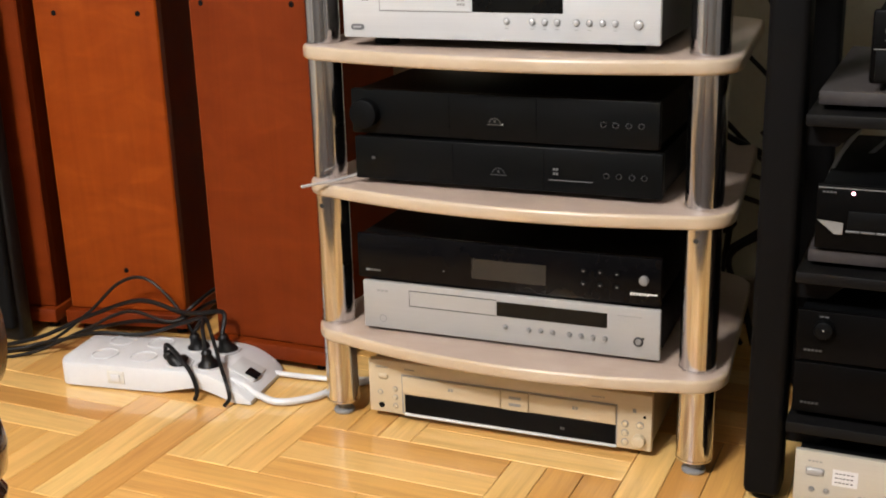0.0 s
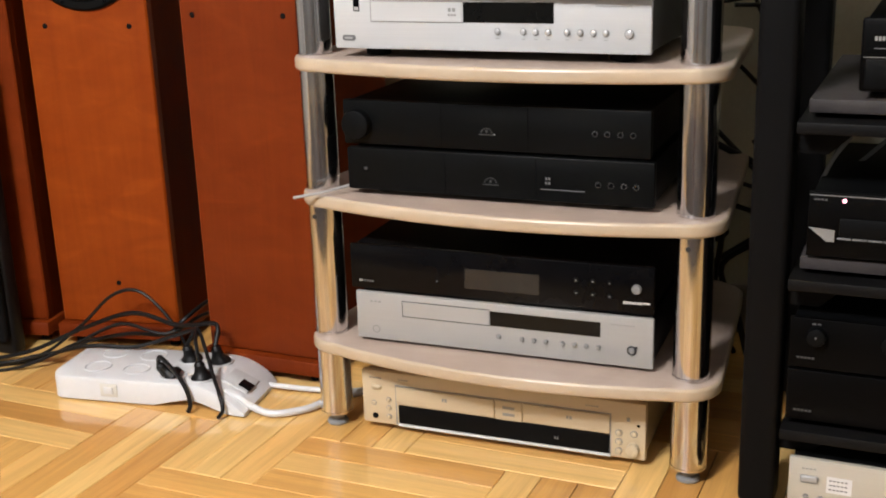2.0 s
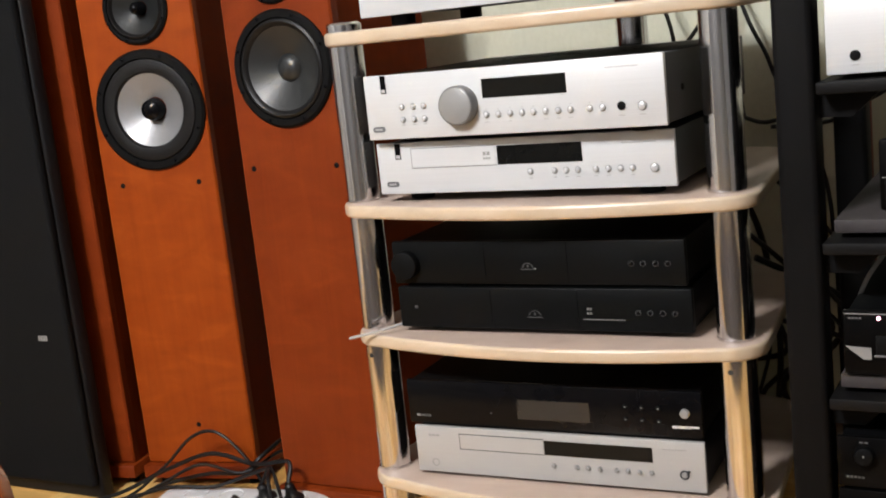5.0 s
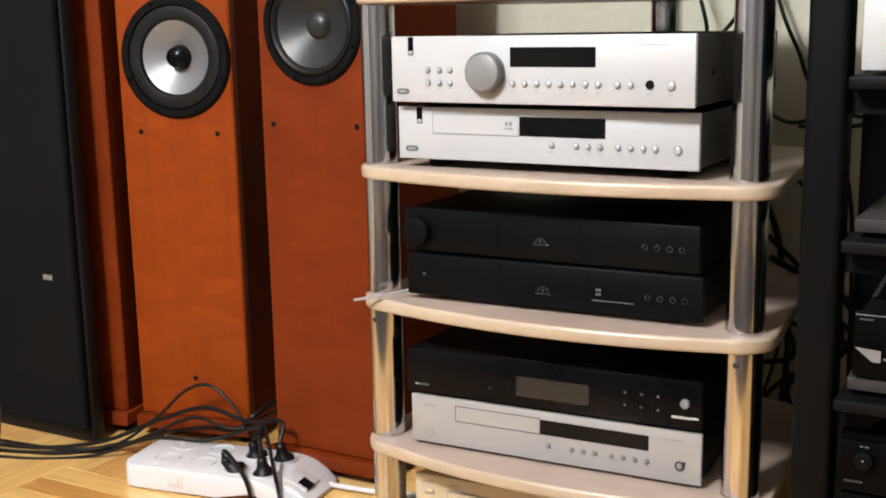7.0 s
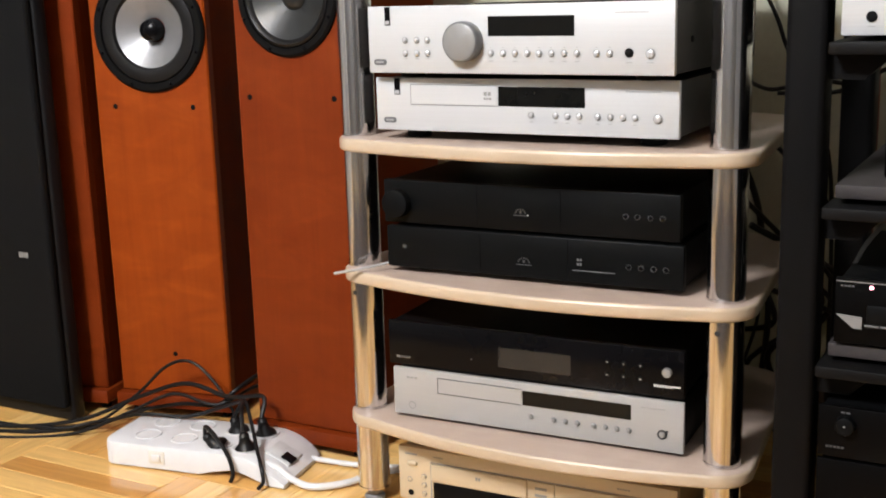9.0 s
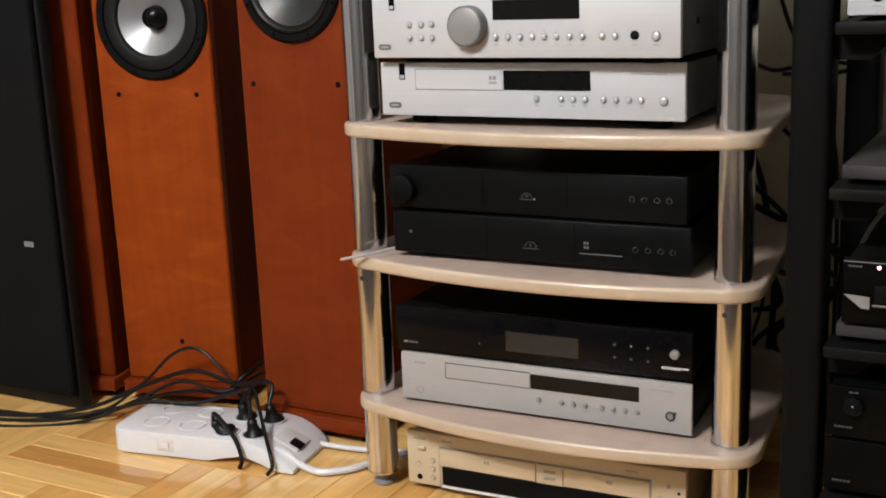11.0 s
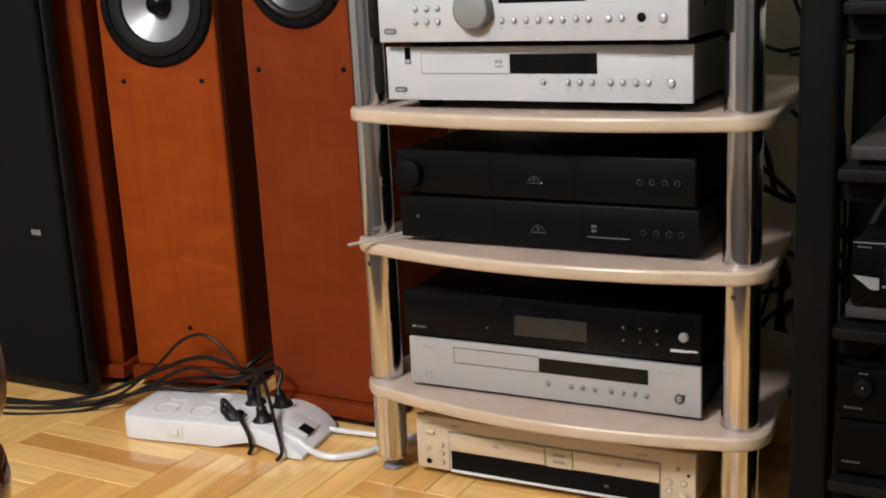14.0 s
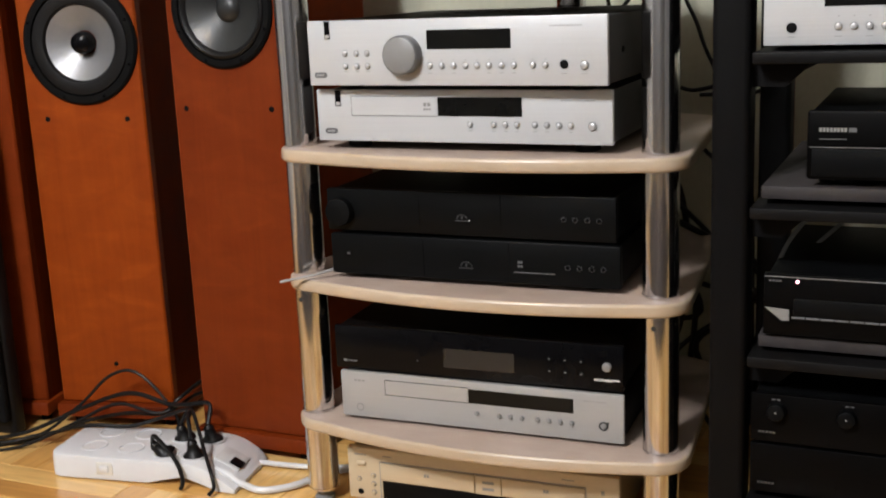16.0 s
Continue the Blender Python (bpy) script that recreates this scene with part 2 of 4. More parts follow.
def bm_lathe(bm, profile, at=(0, 0, 0), turn=None, seg=32, sx=1.0):
    """Turns (radius, height) pairs round local z; turn is a rotation."""
    rings = []
    m = Matrix.Translation(at) @ (turn if turn is not None else Matrix())
    for r, h in profile:
        if r < 1e-6:
            rings.append([bm.verts.new(m @ Vector((0, 0, h)))])
        else:
            rings.append([bm.verts.new(m @ Vector((sx * r * math.cos(2 * math.pi * k / seg), r * math.sin(2 * math.pi * k / seg), h))) for k in range(seg)])
    for a, b in zip(rings, rings[1:]):
        for k in range(seg):
            k2 = (k + 1) % seg
            if len(a) == 1 and len(b) > 1:
                bm.faces.new((a[0], b[k2], b[k]))
            elif len(b) == 1 and len(a) > 1:
                bm.faces.new((a[k], a[k2], b[0]))
            elif len(a) > 1:
                bm.faces.new((a[k], a[k2], b[k2], b[k]))
    return bm


def lathe(profile, at=(0, 0, 0), turn=None, seg=32, sx=1.0):
    return bm_lathe(bmesh.new(), profile, at, turn, seg, sx)


FRONT = Matrix.Rotation(radians(90), 4, "X")      # local z of a lathe points to -y


def disc(x, z, r, y0, y1, seg=24, soft=0.15):
    """A button or knob on a front: from y0 (back) to y1 (front, smaller y)."""
    d = y0 - y1
    b = min(r, d) * soft
    return lathe([(r, 0), (r, d - b), (r - b * 0.3, d - b * 0.3), (r - b, d), (0, d)], (x, y0, z), FRONT, seg)


def tube(points, radius, seg=8, per=6):
    """A round cable along a smooth line through the points."""
    pts = [Vector(p) for p in points]
    ext = [2 * pts[0] - pts[1]] + pts + [2 * pts[-1] - pts[-2]]
    line = []
    for i in range(1, len(ext) - 2):
        a, b, c, d = ext[i - 1:i + 3]
        for k in range(per):
            t = k / per
            line.append(0.5 * ((2 * b) + (c - a) * t + (2 * a - 5 * b + 4 * c - d) * t * t + (3 * b - a - 3 * c + d) * t ** 3))
    line.append(pts[-1])
    bm = bmesh.new()
    rings, side = [], Vector((0.31, 0.17, 0.93))
    for i, q in enumerate(line):
        tan = (line[min(i + 1, len(line) - 1)] - line[max(i - 1, 0)]).normalized()
        side = (side - tan * side.dot(tan)).normalized()
        up = tan.cross(side)
        rings.append([bm.verts.new(q + radius * (math.cos(2 * math.pi * k / seg) * side + math.sin(2 * math.pi * k / seg) * up)) for k in range(seg)])
    for a, b in zip(rings, rings[1:]):
        for k in range(seg):
            bm.faces.new((a[k], a[(k + 1) % seg], b[(k + 1) % seg], b[k]))
    bm.faces.new(rings[0])
    bm.faces.new(list(reversed(rings[-1])))
    return bm


def extrude_outline(outline, z0, z1, bevel=0.0):
    """A plate with the given (x, y) outline, its rims rounded."""
    bm = bmesh.new()
    vs = [bm.verts.new((x, y, z0)) for x, y in outline]
    f = bm.faces.new(vs)
    r = bmesh.ops.extrude_face_region(bm, geom=[f])
    top = [g for g in r["geom"] if isinstance(g, bmesh.types.BMVert)]
    bmesh.ops.translate(bm, vec=(0, 0, z1 - z0), verts=top)
    bmesh.ops.recalc_face_normals(bm, faces=bm.faces)
    if bevel:
        es = [e for e in bm.edges if abs(e.verts[0].co.z - e.verts[1].co.z) < 1e-6]
        bmesh.ops.bevel(bm, geom=es, offset=bevel, segments=3, affect="EDGES", profile=0.5)
    return bm


def mesh_of(name, bm, material, smooth=35):
    bmesh.ops.recalc_face_normals(bm, faces=bm.faces)
    for f in bm.faces:
        f.smooth = True
    lim = radians(smooth)
    for e in bm.edges:
        e.smooth = not (len(e.link_faces) == 2 and e.calc_face_angle(0) > lim)
    me = bpy.data.meshes.new(name)
    bm.to_mesh(me)
    bm.free()
    for m in (material if isinstance(material, (list, tuple)) else [material]):
        me.materials.append(m)
    return me


def part(name, bm, material, parent, label=""):
    ob = new(name, mesh_of(name, bm, material))
    ob.parent = parent
    if label:
        tagged(ob, label)
    return ob


def thing(name, m, label, category, group=""):
    ob = new(name)
    ob.empty_display_size = 0.05
    ob.matrix_world = m
    return tagged(ob, label, category, group)


def single(name, bm, material, m, label, category, group="", kind=""):
    ob = new(name, mesh_of(name, bm, material))
    ob.matrix_world = m
    return tagged(ob, label, category, group, kind)


def setting(name, bm, material, label="", category=""):
    ob = new(name, mesh_of(name, bm, material))
    return tagged(ob, label, category, kind="structure")


# ---------------------------------------------------------------- the room
X0, X1, Y0, Y1, ZC = -1.9, 2.6, -2.95, 0.62, 2.6
floor = setting("floor", box(X0 - 0.1, Y0 - 0.1, -0.12, X1 + 0.1, Y1 + 0.1, -0.006), SUBFLOOR, "golden varnished oak parquet floor in herringbone blocks", "floor")
setting("wall_north", box(X0 - 0.1, Y1, -0.006, X1 + 0.1, Y1 + 0.12, ZC), WALLPAPER, "cream-green papered wall behind the hi-fi racks", "wall")
setting("wall_south", box(X0 - 0.1, Y0 - 0.12, -0.006, X1 + 0.1, Y0, ZC), UNSEEN_WALL, "plain unseen wall, dimmed to limit fill light", "wall")
setting("wall_west", box(X0 - 0.12, Y0, -0.006, X0, Y1, ZC), UNSEEN_WEST_WALL, "plain unseen wall, lighter to brighten the chrome reflections", "wall")
setting("wall_east", box(X1, Y0, -0.006, X1 + 0.12, Y1, ZC), UNSEEN_WALL, "plain unseen wall, dimmed to limit fill light", "wall")
setting("ceiling", box(X0 - 0.1, Y0 - 0.1, ZC, X1 + 0.1, Y1 + 0.1, ZC + 0.1), PLASTER, "white painted ceiling", "ceiling")

# unseen rug, added to darken what the chrome legs mirror and cut floor bounce
UNSEEN_RUG = plain("unseen_dark_brown_rug", (0.035, 0.028, 0.024), 0.95, 0.0, 0.35, 220, 0.5, 0.0, 0.1)
single("rug", box(-1.5, -2.75, 0.0015, 2.3, -0.84, 0.012, 0.004), UNSEEN_RUG, pose(0, 0, 0), "unseen dark brown rug, added to darken reflections in the chrome legs", "rug")

BASEBOARD_PAINT = plain("grey_brown_baseboard_paint", (0.16, 0.13, 0.10), 0.5)
bm = box(X0 + 0.001, Y1 - 0.018, 0.001, X1 - 0.001, Y1 - 0.0005, 0.075, 0.004)
bm_box(bm, X0 + 0.001, Y1 - 0.022, 0.0755, X1 - 0.001, Y1 - 0.0005, 0.088, 0.003)
setting("baseboard", bm, BASEBOARD_PAINT, "grey-brown moulded baseboard along the wall", "baseboard")

# ---------------------------------------------------------------- hi-fi stand
POLE = 0.0245
POLES_X = (-0.053, 0.4857)
POLE_Y, POLE_YB = 0.035, 0.385
SHELF_TOPS = (0.152, 0.373, 0.565, 0.810)
SHELF_T = 0.0195


def shelf_outline():
    """Bowed front, rounded corners, a little narrower at the back."""
    out = []
    xl, xr, yb = -0.080, 0.526, 0.375
    n = 18
    yf, bow, r = -0.015, 0.033, 0.054
    # front edge, left to right
    for k in range(n + 1):
        u = k / n
        x = xl + r + u * (xr - xl - 2 * r)
        out.append((x, yf - bow * (1 - (2 * u - 1) ** 2)))
    # front right corner
    for k in range(1, 8):
        a = radians(-90 + 90 * k / 8)
        out.append((xr - r + r * math.cos(a), yf + r + r * math.sin(a)))
    out.append((xr, yf + r))
    for k in range(0, 13):
        a = radians(180 * k / 12)
        out.append(((xl + xr) / 2 + 0.272 * math.copysign(abs(math.cos(a)) ** 0.5, math.cos(a)), yb + 0.085 * math.sin(a) ** 0.8))
    out.append((xl, yf + r))
    for k in range(1, 8):
        a = radians(180 + 90 * k / 8)
        out.append((xl + r + r * math.cos(a), yf + r + r * math.sin(a)))
    return out


stand = thing("hifi_stand", pose(0, 0, 0), "maple hi-fi stand with bowed shelves and chromed tube legs", "stand")
for top in SHELF_TOPS:
    bm = extrude_outline(shelf_outline(), top - SHELF_T, top, 0.005)
    me_faces = bm.faces
    for f in me_faces:
        f.material_index = 1 if f.normal.z > 0.9 else 0
    part("shelf", bm, [MAPLE_EDGE, MAPLE_TOP], stand, "pale maple shelf with a dusty top")
levels = [(0.021, SHELF_TOPS[0] - SHELF_T)] + [(SHELF_TOPS[k], SHELF_TOPS[k + 1] - SHELF_T) for k in range(3)]
for px, y in ((POLES_X[0], POLE_Y), (POLES_X[1], POLE_Y), (0.256, POLE_YB)):
    for z0, z1 in levels:
        leg = part("leg", lathe([(POLE * 0.9, z0), (POLE, z0 + 0.001), (POLE, z1 - 0.001), (POLE * 0.9, z1)], (px, y, 0), None, 40), CHROME, stand, "chromed steel tube leg")
        part("collar", lathe([(POLE + 0.0006, z0 + 0.001), (POLE + 0.0006, z0 + 0.004)], (px, y, 0), None, 40), CHROME, leg)
    if y < 0.1:
        part("screw_hole", disc(px - 0.004, SHELF_TOPS[1] - SHELF_T - 0.020, 0.0036, y - POLE + 0.0012, y - POLE - 0.0003, 16), DARK_SEAM, stand, "small dark screw hole")
    part("foot", lathe([(0.0, 0.001), (0.0155, 0.001), (0.0165, 0.003), (0.0155, 0.006), (0.0105, 0.009), (0.0095, 0.0215), (0.0, 0.0215)], (px, y, 0), None, 24), SILVER_KNOB, stand, "small steel screw foot")
    part("cap", lathe([(POLE + 0.001, SHELF_TOPS[3]), (POLE + 0.001, SHELF_TOPS[3] + 0.010), (POLE - 0.002, SHELF_TOPS[3] + 0.013), (0, SHELF_TOPS[3] + 0.013)], (px, y, 0), None, 32), CHROME, stand, "chromed cap nut")

# ---------------------------------------------------------------- hi-fi components


def screen(parent, name, x0, z0, x1, z1, material, label="", y=0.0, proud=0.0006, bevel=0.0003):
    return part(name, box(x0, y - proud, z0, x1, y + 0.002, z1, bevel, 1), material, parent, label)


def bars(parent, name, x0, x1, z, h, material, n=1, y=0.0):
    """Unreadable print as small bars."""
    bm = bmesh.new()
    w = (x1 - x0) / n
    for k in range(n):
        bm_box(bm, x0 + k * w, y - 0.0004, z - h / 2, x0 + k * w + w * (0.72 if n > 1 else 1), y + 0.001, z + h / 2)
    return part(name, bm, material, parent)


def chassis(name, m, w, h, d, face_mat, label, face_t=0.008, bevel=0.0015, feet=0.008, group="hi-fi components", cover=None, vents=True):
    """A component: front panel, cover, feet. Local x along the front from its left end, y to the back, z up from the panel's lower edge."""
    c = thing(name, m, label, "hi-fi component", group)
    part("front_panel", box(0, 0, 0, w, face_t, h, bevel, 2), face_mat, c)
    body = part("cover", box(0.004, face_t + 0.0002, 0.0005, w - 0.004, d, h - 0.002, 0.002, 2), cover or BLACK_CASE, c, "black steel cover")
    if vents:
        bm = bmesh.new()
        for k in range(14):
            bm_box(bm, 0.10 + k * 0.017, d * 0.55, h - 0.0021, 0.107 + k * 0.017, d * 0.8, h - 0.0014)
        part("vent_slots", bm, DARK_SEAM, body)
    for x in (0.045, w - 0.045):
        for y in (0.04, d - 0.04):
            part("foot", lathe([(0.015, -feet), (0.017, -feet + 0.001), (0.017, 0.0005), (0, 0.0005)], (x, y, 0), None, 20), RUBBER, c, "black rubber foot")
    return c


def row_of_buttons(parent, xs, z, r, material=BUTTON_STEEL, out=0.004, ring=True):
    for x in xs:
        b = part("button", disc(x, z, r, 0.001, -out, 16, 0.5), material, parent, "small round steel button")
        if ring:
            part("recess", lathe([(r + 0.0011, 0), (r + 0.0011, 0.0006), (r + 0.0002, 0.0006)], (x, 0.0, z), FRONT, 16), GREY_PRINT, b)


def marks_under(parent, xs, z, w=0.006):
    for x in xs:
        part("print", box(x - w / 2, -0.0003, z - 0.0006, x + w / 2, 0.001, z + 0.0006), FINE_PRINT, parent)


def pill(parent, x, z, w, h, material, inner):
    bm = bmesh.new()
    bm_lathe(bm, [(h / 2, 0), (h / 2, 0.0006), (0, 0.0006)], (x - w / 2 + h / 2, 0, z), FRONT, 16)
    bm_lathe(bm, [(h / 2, 0), (h / 2, 0.0006), (0, 0.0006)], (x + w / 2 - h / 2, 0, z), FRONT, 16)
    bm_box(bm, x - w / 2 + h / 2, -0.0006, z - h / 2, x + w / 2 - h / 2, 0.0005, z + h / 2)
    p = part("badge", bm, material, parent, "small grey oval badge")
    bars(p, "badge_mark", x - w * 0.3, x + w * 0.3, z, h * 0.35, inner, 4, -0.0006)


def slot_light(parent, x0, x1, z0, z1):
    part("slot", box(x0, -0.0008, z0, x1, 0.002, z1), BLACK_GLOSS, parent)
    part("slot_tip", box(x0 + 0.001, -0.0012, z0 + 0.0012, x1 - 0.001, 0.001, z0 + 0.006), BUTTON_STEEL, parent)


def place(x, y, z, yaw):
    return pose(x, y, z, 0, 0, yaw)


# silver amplifier
amp = chassis("amplifier", place(0.004, -0.021, 0.658, -1.7), 0.432, 0.088, 0.36, SILVER, "silver stereo amplifier with large volume knob, stacked on a disc player", feet=0.008, cover=GREY_CASE)
slot_light(amp, 0.0276, 0.0360, 0.063, 0.0870)
row_of_buttons(amp, (0.0584, 0.0763, 0.0929), 0.0433, 0.0035)
row_of_buttons(amp, (0.0584, 0.0763, 0.0929), 0.0260, 0.0035)
marks_under(amp, (0.0584, 0.0763, 0.0929), 0.0190)
knob = part("volume_knob", lathe([(0.0262, 0.0), (0.0262, 0.013), (0.0254, 0.0155), (0.0238, 0.0165), (0.0236, 0.0160), (0, 0.0160)], (0.1500, 0.0, 0.0412), FRONT, 56), KNOB_RIM, amp, "large grey aluminium volume knob")
part("knob_face", lathe([(0.0235, 0.0155), (0.0235, 0.0166), (0.0228, 0.0170), (0, 0.0170)], (0.1500, 0.0, 0.0412), FRONT, 56), SILVER_KNOB, knob)
part("cover_screw", lathe([(0.0042, 0.0), (0.0042, 0.0012), (0.0032, 0.0022), (0, 0.0024)], (0.4279, 0.075, 0.040), Matrix.Rotation(radians(90), 4, "Y"), 20), RUBBER, amp, "black cover screw")
screen(amp, "display", 0.1835, 0.0478, 0.3035, 0.073, DISPLAY, "dark rectangular display")
row_of_buttons(amp, (0.1872, 0.2046, 0.2218, 0.2389, 0.2554, 0.2722, 0.2899, 0.3069, 0.3329, 0.35), 0.0262, 0.0036)
marks_under(amp, (0.1872, 0.2218, 0.2722, 0.2899, 0.3069), 0.0165, 0.006)
marks_under(amp, (0.1872, 0.2046, 0.2218, 0.2389, 0.2554, 0.2722, 0.2899, 0.3069, 0.3329, 0.35), 0.0335, 0.002)
part("headphone_jack", disc(0.375, 0.0272, 0.0056, 0.0, -0.0012, 24), RUBBER, amp, "black headphone socket")
row_of_buttons(amp, (0.402,), 0.0258, 0.0052)
marks_under(amp, (0.375, 0.402), 0.0155, 0.008)
pill(amp, 0.0182, 0.0143, 0.0200, 0.0078, BADGE_GREY, FINE_PRINT)
bars(amp, "print", 0.3566, 0.4000, 0.0752, 0.0016, FINE_PRINT, 12)

# silver disc player under it
cdp = chassis("disc_player", place(0.0, 0.0, 0.578, 0.0), 0.432, 0.072, 0.29, SILVER, "silver disc player with closed tray, under the amplifier on the shelf", feet=0.012, cover=GREY_CASE)
slot_light(cdp, 0.0299, 0.0388, 0.0489, 0.0710)
tray = screen(cdp, "disc_tray", 0.0562, 0.0365, 0.1862, 0.0622, SILVER, "closed silver disc tray", proud=0.0012)
bm = bmesh.new()
for q in ((0.0548, 0.0351, 0.1872, 0.0365), (0.0548, 0.0622, 0.1872, 0.0636), (0.0548, 0.0365, 0.0562, 0.0622)):
    bm_box(bm, q[0], -0.0004, q[1], q[2], 0.001, q[3])
part("tray_gap", bm, GREY_PRINT, cdp)
bars(tray, "print", 0.167, 0.179, 0.0520, 0.005, GREY_PRINT, 2, -0.0012)
bars(tray, "print", 0.167, 0.179, 0.0455, 0.003, GREY_PRINT, 3, -0.0012)
screen(cdp, "display", 0.1876, 0.0360, 0.3091, 0.0618, DISPLAY, "dark rectangular display")
row_of_buttons(cdp, (0.2345, 0.269, 0.2854, 0.3017, 0.3265, 0.3433, 0.36, 0.3759), 0.0253, 0.0035)
marks_under(cdp, (0.2345, 0.269, 0.2854, 0.3017, 0.3265, 0.3433, 0.3759), 0.0165, 0.005)
row_of_buttons(cdp, (0.4051,), 0.0245, 0.0052)
pill(cdp, 0.0214, 0.0139, 0.0200, 0.0078, BADGE_GREY, FINE_PRINT)
bars(cdp, "print", 0.3632, 0.4095, 0.0578, 0.0016, FINE_PRINT, 12)

# two black components
def crest(parent, x, z, s, material):
    """The dim emblem of a black component, as plain shapes: a half ring over a bar."""
    bm = bmesh.new()
    for k in range(7):
        a = radians(15 + 25 * k)
        cx, cz = x + s * 0.72 * math.cos(a), z - 0.002 + s * 0.62 * math.sin(a)
        bm_box(bm, cx - 0.0009, -0.0005, cz - 0.0009, cx + 0.0009, 0.001, cz + 0.0009)
    bm_box(bm, x - 0.0014, -0.0005, z - 0.001, x + 0.0014, 0.001, z + 0.0022)
    bm_box(bm, x - s, -0.0005, z - 0.0045, x + s, 0.001, z - 0.0034)
    part("emblem", bm, material, parent, "faint grey emblem")


def bead_buttons(parent, xs, z):
    """Small dark domed buttons, each in a faint pale ring of small blocks."""
    for x in xs:
        b = part("button", disc(x, z, 0.0028, 0.001, -0.003, 16, 0.6), BLACK_GLOSS, parent, "small dark domed button")
        bm = bmesh.new()
        for k in range(8):
            a = radians(45 * k)
            bm_box(bm, x + 0.0035 * math.cos(a) - 0.0006, -0.0006, z + 0.0035 * math.sin(a) - 0.0005, x + 0.0035 * math.cos(a) + 0.0006, 0.001, z + 0.0035 * math.sin(a) + 0.0005)
        part("recess", bm, FAINT_PRINT, b)


n1 = chassis("black_amplifier", place(-0.002, 0.012, 0.444, 1.0), 0.432, 0.062, 0.30, BLACK_FACE, "flat black amplifier with round knob, stacked on a black player", face_t=0.012, bevel=0.003, feet=0.003, vents=False)
part("volume_knob", disc(0.0234, 0.0290, 0.0205, 0.0, -0.014, 40, 0.2), BLACK_CASE, n1, "round black volume knob")
crest(n1, 0.212, 0.026, 0.0105, DIM_PRINT)
part("lamp_dot", disc(0.2230, 0.023, 0.0009, 0.0, -0.0006, 10), PALE_PRINT, n1)
for x in (0.1468, 0.2693):
    part("panel_seam", box(x, -0.0004, 0.003, x + 0.0008, 0.002, 0.059), BLACK_GLOSS, n1)
bead_buttons(n1, (0.3594, 0.3754, 0.3923, 0.4086), 0.0300)
n2 = chassis("black_disc_player", place(0.004, 0.006, 0.381, 1.5), 0.432, 0.060, 0.30, BLACK_FACE, "flat black disc player standing on the maple shelf", face_t=0.012, bevel=0.003, feet=0.008, vents=False)
crest(n2, 0.2120, 0.0225, 0.0115, DIM_PRINT)
bars(n2, "print", 0.026, 0.031, 0.031, 0.004, DIM_PRINT, 1)
for x in (0.1468, 0.2750):
    part("panel_seam", box(x, -0.0004, 0.003, x + 0.0008, 0.002, 0.057), BLACK_GLOSS, n2)
bars(n2, "lit_digits", 0.2880, 0.2960, 0.0315, 0.0035, BADGE_GREY, 2)
bars(n2, "lit_digits", 0.2880, 0.2960, 0.0255, 0.0035, BADGE_GREY, 2)
bars(n2, "tray_line", 0.2820, 0.3410, 0.0170, 0.0012, BADGE_GREY, 1)
bead_buttons(n2, (0.3590, 0.3755, 0.3925, 0.4085), 0.0270)

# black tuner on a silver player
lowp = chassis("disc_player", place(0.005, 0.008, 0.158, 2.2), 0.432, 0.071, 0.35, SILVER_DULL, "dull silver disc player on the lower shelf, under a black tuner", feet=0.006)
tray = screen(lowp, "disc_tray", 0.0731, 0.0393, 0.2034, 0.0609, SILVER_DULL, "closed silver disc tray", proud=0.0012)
bm = bmesh.new()
for q in ((0.0719, 0.0381, 0.2036, 0.0393), (0.0719, 0.0609, 0.2036, 0.0621), (0.0719, 0.0393, 0.0731, 0.0609)):
    bm_box(bm, q[0], -0.0004, q[1], q[2], 0.001, q[3])
part("tray_gap", bm, DARK_SEAM, lowp)
screen(lowp, "display", 0.2042, 0.0386, 0.3607, 0.0600, DISPLAY, "dark rectangular display")
row_of_buttons(lowp, (0.2168, 0.2508, 0.2678, 0.2848, 0.3085, 0.3251, 0.3415, 0.3583), 0.0237, 0.0030, SILVER_KNOB)
j = part("jog_dial", lathe([(0.0066, 0.0), (0.0066, 0.0016), (0.0056, 0.0022), (0.0046, 0.0016), (0.0046, 0.0)], (0.4035, 0.0, 0.0245), FRONT, 28), DARK_SEAM, lowp, "small dark ring round a steel button")
part("button", disc(0.4035, 0.0245, 0.0042, 0.0, -0.0030, 20, 0.4), SILVER_KNOB, j)
part("pointer", box(0.4080, -0.0024, 0.0285, 0.4112, 0.0005, 0.0308, 0.0005, 1), DARK_SEAM, j)
part("badge", lathe([(0.006, 0), (0.006, 0.0005), (0.0045, 0.0005), (0.0045, 0)], (0.030, 0.0, 0.0153), FRONT, 24), GREY_PRINT, lowp)
bars(lowp, "print", 0.0224, 0.0408, 0.0575, 0.0030, GREY_PRINT, 3)
bars(lowp, "print", 0.375, 0.408, 0.0590, 0.0014, GREY_PRINT, 8)

tun = chassis("tuner", place(-0.004, 0.012, 0.2315, 2.2), 0.440, 0.067, 0.35, BLACK_GLOSS, "glossy black tuner with grey display, stacked on a silver player", face_t=0.010, bevel=0.003, feet=0.0025)
screen(tun, "display", 0.1750, 0.0150, 0.2830, 0.0440, LCD, "grey rectangular display")
